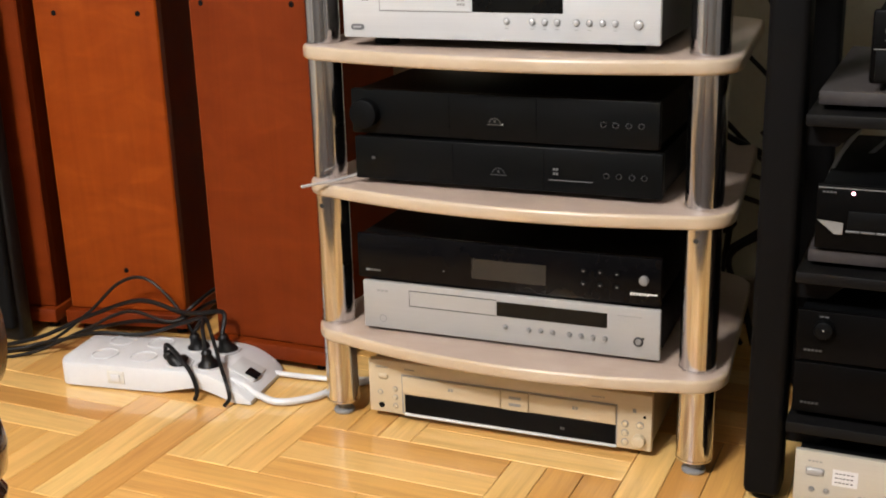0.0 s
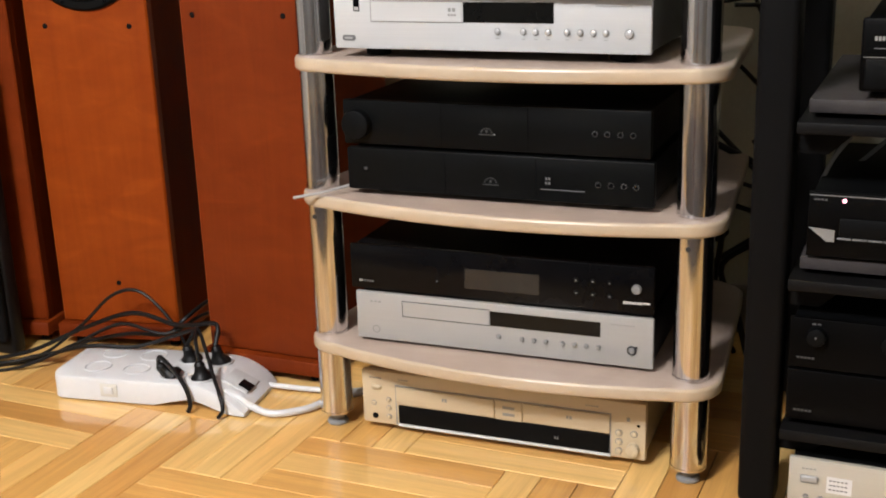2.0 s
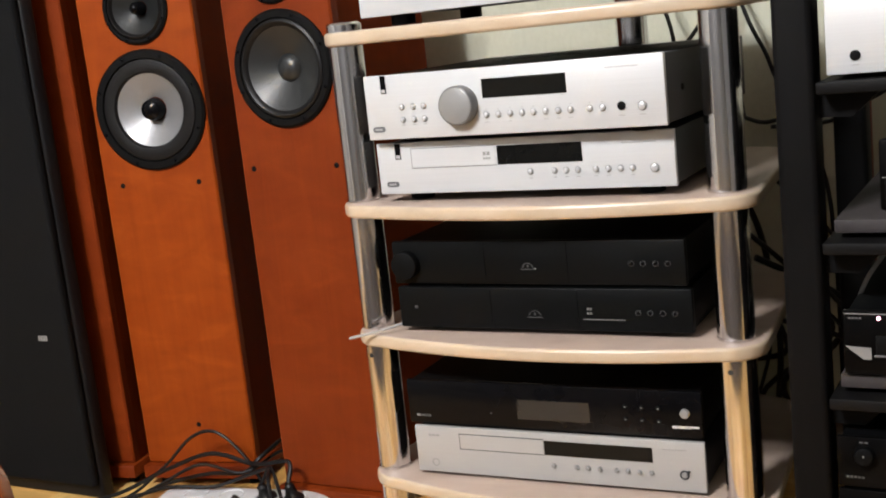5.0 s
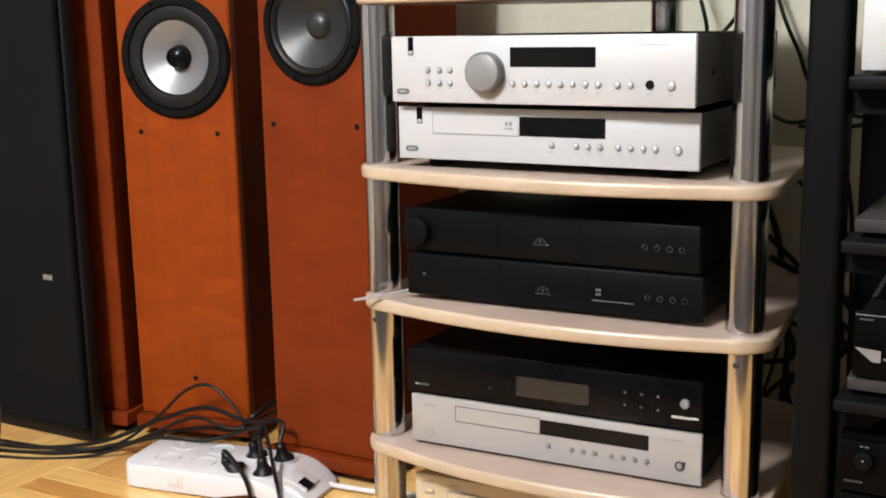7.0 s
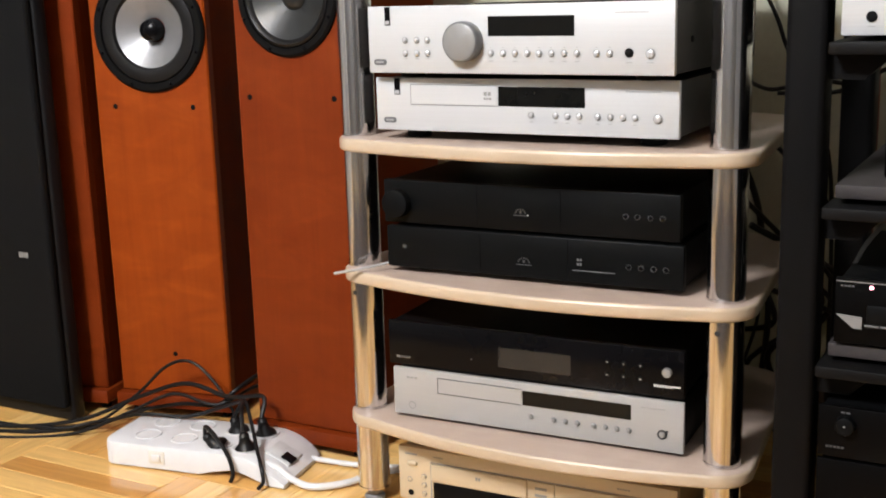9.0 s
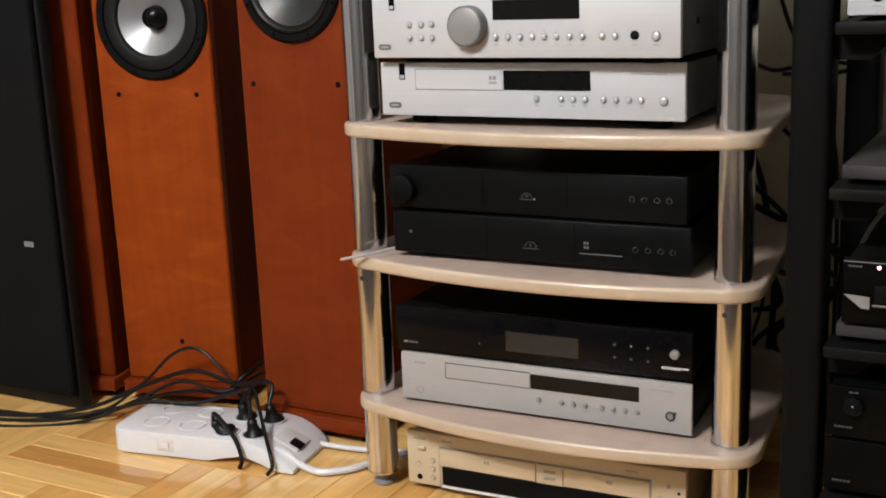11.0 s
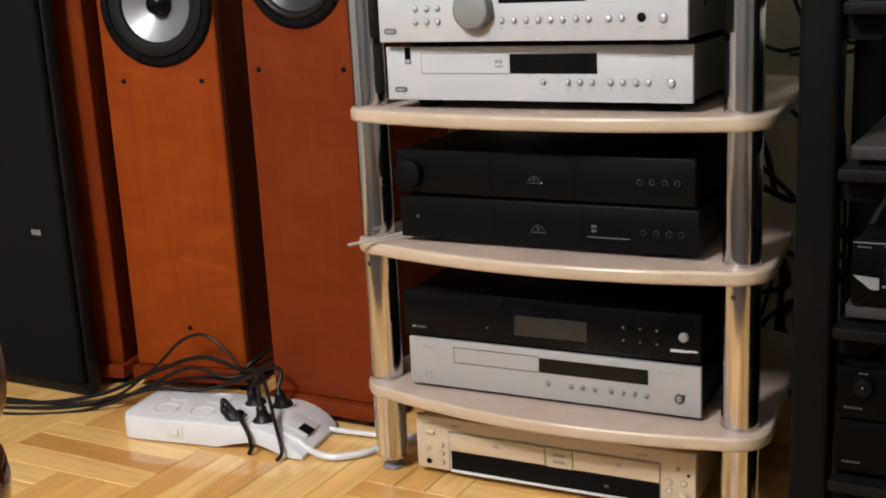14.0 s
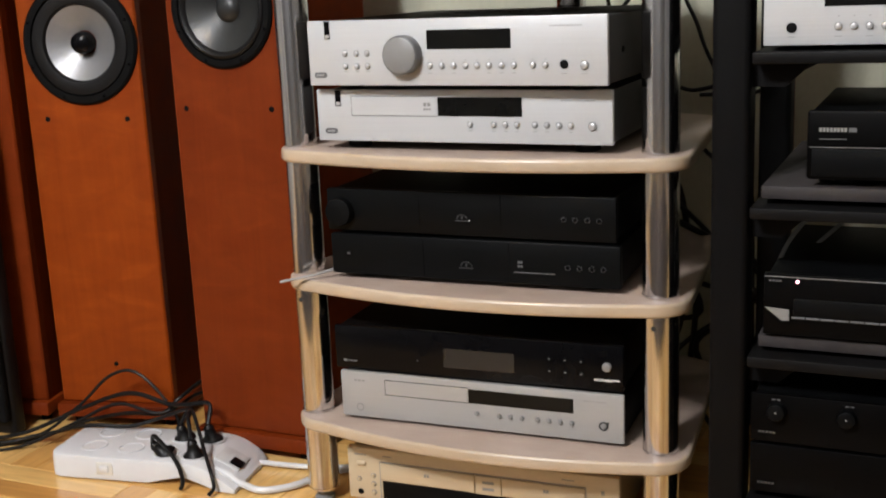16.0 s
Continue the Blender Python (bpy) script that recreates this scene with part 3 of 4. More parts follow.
for x, z in ((0.335, 0.0420), (0.358, 0.0418), (0.381, 0.0416), (0.335, 0.0240), (0.358, 0.0236), (0.381, 0.0232)):
    b = part("button", disc(x, z, 0.0036, 0.0, -0.0022, 16, 0.4), BLACK_CASE, tun, "small black button")
    bars(b, "print", x - 0.0012, x + 0.0012, z, 0.0016, GREY_PRINT, 1, -0.0022)
part("dial", disc(0.417, 0.0366, 0.0064, 0.0, -0.006, 28, 0.35), SILVER_KNOB, tun, "small grey dial")
bars(tun, "print", 0.3990, 0.4250, 0.0165, 0.0034, PALE_PRINT, 7)
bars(tun, "print", 0.4245, 0.4350, 0.0172, 0.0022, PALE_PRINT, 1)
bars(tun, "print", 0.0137, 0.0200, 0.0130, 0.0036, GREY_PRINT, 2)
bars(tun, "print", 0.0210, 0.0370, 0.0130, 0.0030, FAINT_PRINT, 4)
part("sensor", disc(0.1340, 0.0215, 0.0012, 0.0, -0.0006, 12), BADGE_GREY, tun)

# champagne double-tray recorder on the floor
rec = chassis("disc_recorder", place(-0.005, 0.029, 0.012, 1.9), 0.430, 0.085, 0.35, CHAMPAGNE, "champagne-gold twin-tray disc recorder standing on the parquet", face_t=0.012, bevel=0.0025, feet=0.011, cover=plain("champagne_cover", (0.30, 0.25, 0.17), 0.5, 0.3))
bm = bmesh.new()
for x0, x1, z0, z1 in ((0.0545, 0.3815, 0.0030, 0.0045), (0.0545, 0.0560, 0.0045, 0.0660), (0.3800, 0.3815, 0.0045, 0.0660), (0.0560, 0.3800, 0.0645, 0.0660)):
    bm_box(bm, x0, -0.0008, z0, x1, 0.002, z1)
part("bay_rim", bm, GREY_PRINT, rec)
t1 = part("disc_tray", box(0.0565, -0.0035, 0.0362, 0.2105, 0.003, 0.0640, 0.0012), CHAMPAGNE, rec, "closed champagne disc tray")
t2 = part("disc_tray", box(0.2545, -0.0035, 0.0362, 0.3798, 0.003, 0.0640, 0.0012), CHAMPAGNE, rec, "closed champagne disc tray")
cb = part("centre_block", box(0.2125, -0.0030, 0.0345, 0.2525, 0.003, 0.0640, 0.0012), CHAMPAGNE, rec)
bars(cb, "eject_mark", 0.2235, 0.2415, 0.0545, 0.0042, GREY_PRINT, 1, -0.0030)
bars(cb, "eject_mark", 0.2235, 0.2415, 0.0440, 0.0042, GREY_PRINT, 1, -0.0030)
for tr, x in ((t1, 0.130), (t2, 0.318)):
    bars(tr, "print", x, x + 0.009, 0.053, 0.005, GREY_PRINT, 2, -0.0035)
win = part("display_window", box(0.0590, -0.0018, 0.0052, 0.3798, 0.003, 0.0340, 0.0008), BLACK_CASE, rec, "long dark display window")
bars(win, "print", 0.300, 0.307, 0.018, 0.004, FAINT_PRINT, 2, -0.0018)
part("window_strip", box(0.0585, -0.0032, 0.0010, 0.3815, 0.001, 0.0046, 0.0006), PALE_PRINT, rec, "bright steel strip under the window")
part("power_button", box(0.0165, -0.004, 0.0560, 0.0325, 0.001, 0.0640, 0.003, 3), CHAMPAGNE, rec, "oblong power button")
row_of_buttons(rec, (0.0433,), 0.0409, 0.0032, CHAMPAGNE, 0.003)
row_of_buttons(rec, (0.0433,), 0.0274, 0.0032, CHAMPAGNE, 0.003)
row_of_buttons(rec, (0.0433,), 0.0133, 0.0032, CHAMPAGNE, 0.003)
part("headphone_jack", disc(0.0204, 0.0121, 0.0046, 0.0, -0.001, 18), RUBBER, rec, "dark headphone socket")
row_of_buttons(rec, (0.0189,), 0.0330, 0.0030, CHAMPAGNE, 0.002)
for z in (0.0386, 0.0248, 0.0110):
    row_of_buttons(rec, (0.3927,), z, 0.0042, CHAMPAGNE, 0.003)
row_of_buttons(rec, (0.4138,), 0.0390, 0.0042, CHAMPAGNE, 0.003)
part("level_knob", disc(0.4131, 0.0168, 0.0090, 0.0, -0.010, 32, 0.25), CHAMPAGNE, rec, "round champagne level knob")
part("sensor", disc(0.4199, 0.0520, 0.0022, 0.0, -0.0008, 12), BLACK_GLOSS, rec)
bars(rec, "print", 0.403, 0.408, 0.0600, 0.006, GREY_PRINT, 1)
bars(rec, "print", 0.0130, 0.0330, 0.0740, 0.0024, GREY_PRINT, 6)
bars(rec, "print", 0.0600, 0.0760, 0.0745, 0.0022, GREY_PRINT, 4)
bars(rec, "print", 0.3450, 0.3640, 0.0735, 0.0022, GREY_PRINT, 5)

# silver component on the top shelf
topc = chassis("disc_player", place(0.005, -0.010, 0.825, 0.0), 0.432, 0.080, 0.29, SILVER, "silver component on the top shelf of the stand", feet=0.014)
screen(topc, "display", 0.15, 0.035, 0.30, 0.065, DISPLAY)
row_of_buttons(topc, (0.19, 0.21, 0.23, 0.25, 0.27), 0.018, 0.0035)

# ---------------------------------------------------------------- loudspeakers


def driver(parent, name, x, z, r, cone_mat, phase=True):
    c = 0.61 if cone_mat is CONE_SILVER else 0.72
    """A cone driver: rim with bolts, rubber surround, cone and centre."""
    rim = part(name, lathe([(r, 0.0), (r, 0.004), (r - 0.004, 0.0075), (r * 0.86, 0.0075), (r * 0.845, 0.003)], (x, 0, z), FRONT, 56), RUBBER, parent, "black driver rim")
    part("surround", lathe([(r * 0.85, 0.002), (r * 0.83, 0.0065), (r * (c + 0.86) / 2, 0.0085), (r * (c + 0.03), 0.0065), (r * (c - 0.01), 0.001)], (x, 0, z), FRONT, 56), PLASTIC_BLACK, rim, "black rubber surround")
    part("cone", lathe([(r * c, 0.002), (r * (c * 0.75), -0.006), (r * (c * 0.5), -0.0125), (r * 0.20, -0.018)], (x, 0, z), FRONT, 56), cone_mat, rim)
    if phase:
        part("dust_cap", lathe([(r * 0.19, -0.018), (r * 0.185, -0.006), (r * 0.16, 0.003), (r * 0.09, 0.008), (0, 0.0095)], (x, 0, z), FRONT, 32), BLACK_GLOSS, rim, "black centre cap")
    else:
        part("dust_cap", lathe([(r * 0.25, -0.018), (r * 0.2, -0.011), (r * 0.12, -0.007), (0, -0.006)], (x, 0, z), FRONT, 32), CONE_DARK, rim)
    for k in range(8):
        a = radians(22.5 + 45 * k)
        part("bolt", disc(x + r * 0.925 * math.cos(a), z + r * 0.925 * math.sin(a), 0.0030, -0.006, -0.009, 10), BLACK_GLOSS, rim)
    return rim


def baffle_mesh(w, z0, z1, thick, holes):
    """A board with round holes and chamfered rims."""
    bm = bmesh.new()
    c = 0.003

    def quad(*pts):
        bm.faces.new([bm.verts.new(p) for p in pts])

    def rect(xa, za, xb, zb):
        if xb - xa > 1e-5 and zb - za > 1e-5:
            quad((xa, 0, za), (xb, 0, za), (xb, 0, zb), (xa, 0, zb))

    xa, xb, za, zb = c, w - c, z0 + c, z1 - c
    low = za
    for hx, hz, r in sorted(holes, key=lambda q: q[1]):
        s = min(r + 0.004, hx - xa, xb - hx)
        rect(xa, low, xb, hz - s)
        rect(xa, hz - s, hx - s, hz + s)
        rect(hx + s, hz - s, xb, hz + s)
        low = hz + s
        n = 48
        ring, sq, back = [], [], []
        for k in range(n):
            a = 2 * math.pi * k / n
            ca, sa = math.cos(a), math.sin(a)
            q = s / max(abs(ca), abs(sa))
            rr = min(r, s - 0.0005)
            ring.append(bm.verts.new((hx + rr * ca, 0, hz + rr * sa)))
            back.append(bm.verts.new((hx + rr * ca, thick, hz + rr * sa)))
            sq.append(bm.verts.new((hx + q * ca, 0, hz + q * sa)))
        for k in range(n):
            k2 = (k + 1) % n
            bm.faces.new((ring[k], ring[k2], sq[k2], sq[k]))
            bm.faces.new((ring[k2], ring[k], back[k], back[k2]))
    rect(xa, low, xb, zb)
    rim = [(xa, 0, za), (xb, 0, za), (xb, 0, zb), (xa, 0, zb)]
    mid = [(0, c, z0), (w, c, z0), (w, c, z1), (0, c, z1)]
    end = [(0, thick, z0), (w, thick, z0), (w, thick, z1), (0, thick, z1)]
    for k in range(4):
        k2 = (k + 1) % 4
        quad(rim[k], rim[k2], mid[k2], mid[k])
        quad(mid[k], mid[k2], end[k2], end[k])
    bmesh.ops.remove_doubles(bm, verts=bm.verts, dist=1e-5)
    return bm


def floor_speaker(m, w, d, h, front, side, holes, label, driver_rows, plinth=0.026, base=0.018):
    """A floor-standing cabinet with plinth. Local x from its left edge, y to the back, z up."""
    s = thing("floor_speaker", m, label, "loudspeaker", "floor speakers")
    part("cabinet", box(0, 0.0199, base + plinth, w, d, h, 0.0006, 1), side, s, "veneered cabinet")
    part("baffle", baffle_mesh(w, base + plinth, h, 0.0198, [(q[0], q[1], q[2] * 0.97) for q in driver_rows]), front, s, "cherry-veneered front baffle")
    part("plinth", box(-0.006, -0.014, base, w + 0.006, d + 0.004, base + plinth - 0.0005, 0.003), CHERRY_RED, s, "cherry plinth")
    for x in (0.02, w - 0.02):
        for y in (0.02, d - 0.02):
            part("spike", lathe([(0.0, 0.0), (0.010, 0.001), (0.010, 0.006), (0.006, 0.010), (0.006, base)], (x, y, 0), None, 16), RUBBER, s)
    for x, z in holes:
        part("grille_socket", disc(x, z, 0.0048, 0.001, -0.0008, 18, 0.5), RUBBER, s, "small dark grille socket")
    for x, z, r, mat, ph in driver_rows:
        driver(s, "driver", x, z, r, mat, ph)
    return s


def on_line(px, py, yaw, u):
    return px + u * math.cos(radians(yaw)), py + u * math.sin(radians(yaw))


x, y = on_line(-0.53, 0.20, 12, -0.166)
floor_speaker(place(x, y, 0, 12), 0.226, 0.392, 1.02, CHERRY, CHERRY_SHADED, [(0.038, 0.579), (0.192, 0.577), (0.118, 0.121)], "tall cherry floor speaker with silver cone, grille removed", [(0.118, 0.711, 0.1075, CONE_SILVER, True), (0.118, 0.889, 0.063, CONE_DARK, True)])
floor_speaker(place(-0.360, 0.15, 0, 0), 0.213, 0.29, 1.02, CHERRY_RED, CHERRY_SHADED, [(0.024, 0.603), (0.189, 0.603)], "tall red cherry floor speaker with dark cone, beside the stand", [(0.110, 0.763, 0.0950, CONE_DARK, False), (0.107, 0.916, 0.05, CONE_DARK, True)])
floor_speaker(place(-0.918, 0.116, 0, 12), 0.20, 0.28, 1.05, CHERRY_RED, CHERRY_SHADED, [], "tall red cherry floor speaker half hidden by a black one", [])

# black speaker at the far end
blk = thing("black_speaker", place(-1.218, 0.062, 0, 0), "large black floor speaker with cloth grille and pale badge", "loudspeaker")
part("cabinet", box(0, 0.018, 0.0, 0.482, 0.050, 1.10, 0.008, 3), plain("satin_black_veneer", (0.0055, 0.0055, 0.006), 0.5, 0.0, 0.3, 120, 0.1, 0.0, 0.2), blk, "satin black cabinet")
part("grille", box(0.002, 0.0, 0.03, 0.480, 0.0175, 1.09, 0.006, 3), GRILLE_CLOTH, blk, "black cloth grille")
bars(blk, "badge", 0.404, 0.428, 0.318, 0.010, GREY_PRINT, 4, 0.0)

# ---------------------------------------------------------------- black rack
rack = thing("equipment_rack", pose(0.56, 0, 0), "dark grey steel rack with double black shelves, beside the stand", "rack")
RW = 0.56
for x in (0.0, RW):
    for y in (-0.020, 0.345):
        col = part("post", box(x, y, 0.010, x + 0.046, y + 0.05, 1.15, 0.008, 3), RACK_STEEL, rack, "dark grey steel post")
        part("foot", lathe([(0, 0), (0.014, 0), (0.015, 0.006), (0.008, 0.010), (0.008, 0.02), (0, 0.02)], (x + 0.023, y + 0.025, 0), None, 18), RUBBER, col)
for z, double in ((0.113, False), (0.308, True), (0.497, True), (0.683, False)):
    part("shelf", box(0.050, -0.034, z, RW - 0.004, 0.38, z + 0.014, 0.002), RACK_BOARD, rack, "black board shelf")
    if double:
        part("upper_shelf", box(0.060, -0.012, z + 0.0215, RW - 0.014, 0.37, z + 0.0375, 0.002), DUSTY_BOARD, rack, "dusty grey-black upper board")
        for sx in (0.10, RW - 0.10):
            for sy in (0.03, 0.33):
                part("spacer", lathe([(0.012, z + 0.0138), (0.012, z + 0.0217)], (sx, sy, 0), None, 16), RUBBER, rack)
    for x0, x1 in ((0.0462, 0.115), (RW - 0.115, RW - 0.0002)):
        bm = bmesh.new()
        zt, zb = z - 0.0008, z - 0.030
        near, far = (x0, x1) if x0 < 0.2 else (x1, x0)
        prof = [(near, zt), (far, zt), (near + (far - near) * 0.55, zb), (near, zb)]
        a = [bm.verts.new((px, 0.004, pz)) for px, pz in prof]
        b = [bm.verts.new((px, 0.030, pz)) for px, pz in prof]
        bm.faces.new(a)
        bm.faces.new(list(reversed(b)))
        for k in range(4):
            bm.faces.new((a[k], a[(k + 1) % 4], b[(k + 1) % 4], b[k]))
        part("bracket", bm, RACK_STEEL, rack, "dark steel bracket")

single("wooden_board", box(0, 0, 0, 0.05, 0.024, 1.15, 0.004), CHERRY_RED, place(0.545, 0.46, 0.0, 0), "red-brown wooden board standing behind the black rack", "board")

rk = "rack components"
rs = chassis("amplifier", place(0.620, -0.018, 0.703, 0), 0.432, 0.088, 0.32, SILVER, "silver amplifier on the upper shelf of the black rack", feet=0.006, group=rk)
part("headphone_jack", disc(0.032, 0.0205, 0.006, 0.0, -0.0012, 24), RUBBER, rs, "black headphone socket")
row_of_buttons(rs, (0.084, 0.101, 0.118, 0.135, 0.152), 0.0212, 0.0036)
marks_under(rs, (0.032, 0.084, 0.118), 0.0100, 0.008)
marks_under(rs, (0.084, 0.101, 0.118, 0.135), 0.0330, 0.002)
screen(rs, "display", 0.068, 0.044, 0.194, 0.069, DISPLAY)

ra = chassis("power_amplifier", place(0.672, -0.012, 0.544, 0), 0.38, 0.083, 0.28, SHADED_RACK_BLACK, "black amplifier with pale lettering bar on a rack shelf", feet=0.0085, group=rk, vents=False, bevel=0.004)
bars(ra, "badge", 0.014, 0.046, 0.060, 0.0048, GREY_PRINT, 8)
bars(ra, "badge", 0.047, 0.056, 0.060, 0.0048, FAINT_PRINT, 1)
bars(ra, "print", 0.014, 0.045, 0.049, 0.0012, FAINT_PRINT, 1)
part("trim_line", box(0.003, -0.0008, 0.0388, 0.377, 0.001, 0.0396), SILVER_KNOB, ra, "thin steel trim line")
part("lower_panel", box(0.006, -0.0012, 0.004, 0.374, 0.001, 0.0370, 0.001), BLACK_CASE, ra)

rd = chassis("video_player", place(0.627, -0.020, 0.3495, 0), 0.43, 0.078, 0.30, SHADED_RACK_BLACK, "glossy black video player with a lit pink lamp", feet=0.004, group=rk, vents=False)
part("top_line", box(0.001, -0.0008, 0.0738, 0.429, 0.001, 0.0748), SILVER_KNOB, rd)
part("power_lamp", disc(0.040, 0.0690, 0.0022, 0.0, -0.0015, 14, 0.5), LED_PINK, rd, "small lit pink lamp")
bars(rd, "print", 0.006, 0.022, 0.0690, 0.0018, FAINT_PRINT, 4)
part("flap", box(0.036, -0.002, 0.026, 0.425, 0.001, 0.048, 0.0015), BLACK_CASE, rd, "grey-black flap")
bm = bmesh.new()
fa = [bm.verts.new((px, -0.0014, pz)) for px, pz in ((0.002, 0.0350), (0.031, 0.0330), (0.031, 0.0190), (0.022, 0.0190))]
fb = [bm.verts.new((v.co.x, 0.001, v.co.z)) for v in fa]
bm.faces.new(fa)
for k in range(4):
    bm.faces.new((fa[k], fa[(k + 1) % 4], fb[(k + 1) % 4], fb[k]))
part("trim", bm, SILVER_KNOB, rd, "silver wedge-shaped corner trim")
for k in range(12):
    part("button", box(0.034 + k * 0.017, -0.0022, 0.0222, 0.0500 + k * 0.017, 0.001, 0.0246, 0.0008), BADGE_GREY, rd)

for z, h, nm, lb in ((0.2065, 0.064, "preamplifier", "black preamplifier with small dark knobs, in the rack"), (0.137, 0.066, "power_amplifier", "plain black power amplifier low in the rack")):
    c = chassis(nm, place(0.614, -0.020, z, 0), 0.43, h, 0.30, SHADED_RACK_BLACK, lb, feet=0.0035 if z > 0.2 else 0.010, group=rk, vents=False)
    bars(c, "print", 0.010, 0.032, 0.013, 0.0026, DIM_PRINT, 5)
    if z > 0.2:
        for x in (0.032, 0.120):
            k = part("knob", disc(x - (0.004 if x > 0.1 else 0), 0.043, 0.0115, 0.0, -0.012, 28, 0.25), BLACK_CASE, c, "small black knob")
            bars(c, "print", x - 0.006, x + 0.006, 0.0575, 0.0018, FAINT_PRINT, 2)
            part("pointer", disc(x - (0.004 if x > 0.1 else 0), 0.044, 0.0012, -0.012, -0.0128, 10), GREY_PRINT, k)

rb = chassis("disc_player", place(0.623, -0.022, 0.016, 0), 0.43, 0.070, 0.30, PALE_GOLD, "pale champagne player on the floor under the rack", feet=0.015, group=rk)
part("power_button", box(0.014, -0.003, 0.038, 0.036, 0.001, 0.048, 0.003, 3), SILVER_DULL, rb, "oblong power button")
part("sticker", box(0.046, -0.0004, 0.028, 0.076, 0.001, 0.050), PLASTIC_WHITE, rb, "white paper sticker")
for k in range(3):
    bars(rb, "print", 0.049, 0.072, 0.045 - k * 0.006, 0.0016, FAINT_PRINT, 5, -0.0004)
row_of_buttons(rb, (0.022, 0.040), 0.018, 0.0030, SILVER_KNOB, 0.002)
bars(rb, "print", 0.078, 0.100, 0.016, 0.0040, GREY_PRINT, 4)
bars(rb, "print", 0.016, 0.034, 0.057, 0.0018, GREY_PRINT, 4)

# ---------------------------------------------------------------- power strip, plugs and cables
strip = thing("power_strip", place(-0.360, 0.055, 0, 9), "white multi-socket power strip lying on the parquet", "power strip")
XL, XR, W2 = -0.195, 0.151, 0.070


def ramp_height(x):
    return 0.043 - 0.035 * (max(0.0, x - 0.058) / 0.093) ** 2.0


def strip_housing():
    """A broad housing whose switch end curves down to the floor, its underside arched before it."""
    bm = bmesh.new()
    rows = []
    n = 56
    for k in range(n + 1):
        x = XL + (XR - XL) * (0.5 - 0.5 * math.cos(math.pi * k / n))
        left = max(0.0, 1 - (x - XL) / 0.022)
        right = min(1.0, max(0.0, (x - 0.092) / 0.059))
        flare = min(1.0, max(0.0, (x - 0.045) / 0.105))
        yf = -W2 - 0.015 * flare * flare * (3 - 2 * flare) + 0.018 * (1 - math.sqrt(max(0.0, 1 - left * left)))
        yr = W2 - 0.022 * (1 - math.sqrt(max(0.0, 1 - left * left))) - 0.026 * (1 - math.sqrt(max(0.0, 1 - 0.98 * right * right)))
        zt = ramp_height(x)
        arch = 0.0015 + 0.014 * max(0.0, 1 - abs(x - 0.052) / 0.062) ** 0.8
        low = min(arch, zt * 0.5)
        e = min(0.007, zt * 0.4)
        prof = [(yf + 0.003, low), (yf, low + 0.002), (yf, zt - e), (yf + e * 0.3, zt - e * 0.3), (yf + e, zt), (yr - e, zt), (yr - e * 0.3, zt - e * 0.3), (yr, zt - e), (yr, 0.0015)]
        rows.append([bm.verts.new((x, y, z)) for y, z in prof])
    m = len(rows[0])
    for a, b in zip(rows, rows[1:]):
        for k in range(m):
            bm.faces.new((a[k], b[k], b[(k + 1) % m], a[(k + 1) % m]))
    bm.faces.new(rows[0])
    bm.faces.new(list(reversed(rows[-1])))
    return bm


def on_ramp(bm, x, y):
    slope = math.atan2(ramp_height(x - 0.01) - ramp_height(x + 0.01), 0.02)
    bmesh.ops.transform(bm, matrix=Matrix.Translation((x, y, ramp_height(x))) @ Matrix.Rotation(slope, 4, "Y"), verts=bm.verts)
    return bm


part("housing", strip_housing(), PLASTIC_WHITE, strip, "white plastic housing with sloping end")
part("switch_plate", on_ramp(box(-0.026, -0.024, -0.003, 0.020, 0.026, 0.0022, 0.0015), 0.118, -0.012), plain("pale_grey_plastic", (0.55, 0.55, 0.54), 0.4, vary=0.06), strip, "pale grey switch plate")
part("switch", on_ramp(box(-0.010, -0.012, 0.0015, 0.012, 0.010, 0.0050, 0.0015), 0.126, -0.018), BLACK_GLOSS, strip, "black rocker switch")
SOCKETS = [(sx, sy) for sx in (0.010, 0.061) for sy in (-0.037, 0.030)] + [(sx, sy) for sx in (-0.062, -0.132) for sy in (-0.026, 0.034)]
for sx, sy in SOCKETS:
    part("socket", lathe([(0.0225, 0.0425), (0.0225, 0.0445), (0.0205, 0.0445), (0.0200, 0.039), (0, 0.039)], (sx, sy, 0), None, 28), PLASTIC_WHITE, strip, "round white socket")
brk = part("breaker", box(-0.105, -W2 - 0.0015, 0.012, -0.075, -W2 + 0.004, 0.034, 0.001), plain("cream_plastic", (0.60, 0.58, 0.52), 0.4), strip, "small cream breaker in a square frame")
part("breaker_button", box(-0.098, -W2 - 0.004, 0.017, -0.082, -W2 - 0.001, 0.029, 0.001), PLASTIC_WHITE, brk)
ms = strip.matrix_world.copy()


def plug(sx, sy, lean, turn):
    m = ms @ Matrix.Translation((sx, sy, 0.0380)) @ pose(0, 0, 0, 0, 0, turn)
    p = thing("plug", m, "black mains plug pushed into the power strip", "plug", "plugs in the strip")
    part("body", lathe([(0.0, 0.0), (0.0190, 0.0), (0.0190, 0.005), (0.0175, 0.008), (0.011, 0.014), (0.0085, 0.023), (0.0088, 0.028), (0.0055, 0.033), (0, 0.034)], (0, 0, 0), Matrix.Rotation(radians(lean), 4, "Y"), 24), PLASTIC_BLACK, p)
    return m @ Matrix.Rotation(radians(lean), 4, "Y") @ Vector((0, 0, 0.033))


tips = [plug(0.010, -0.037, -42, 20), plug(0.061, -0.037, -6, 40), plug(0.010, 0.030, -14, 60), plug(0.061, 0.030, -10, 20)]


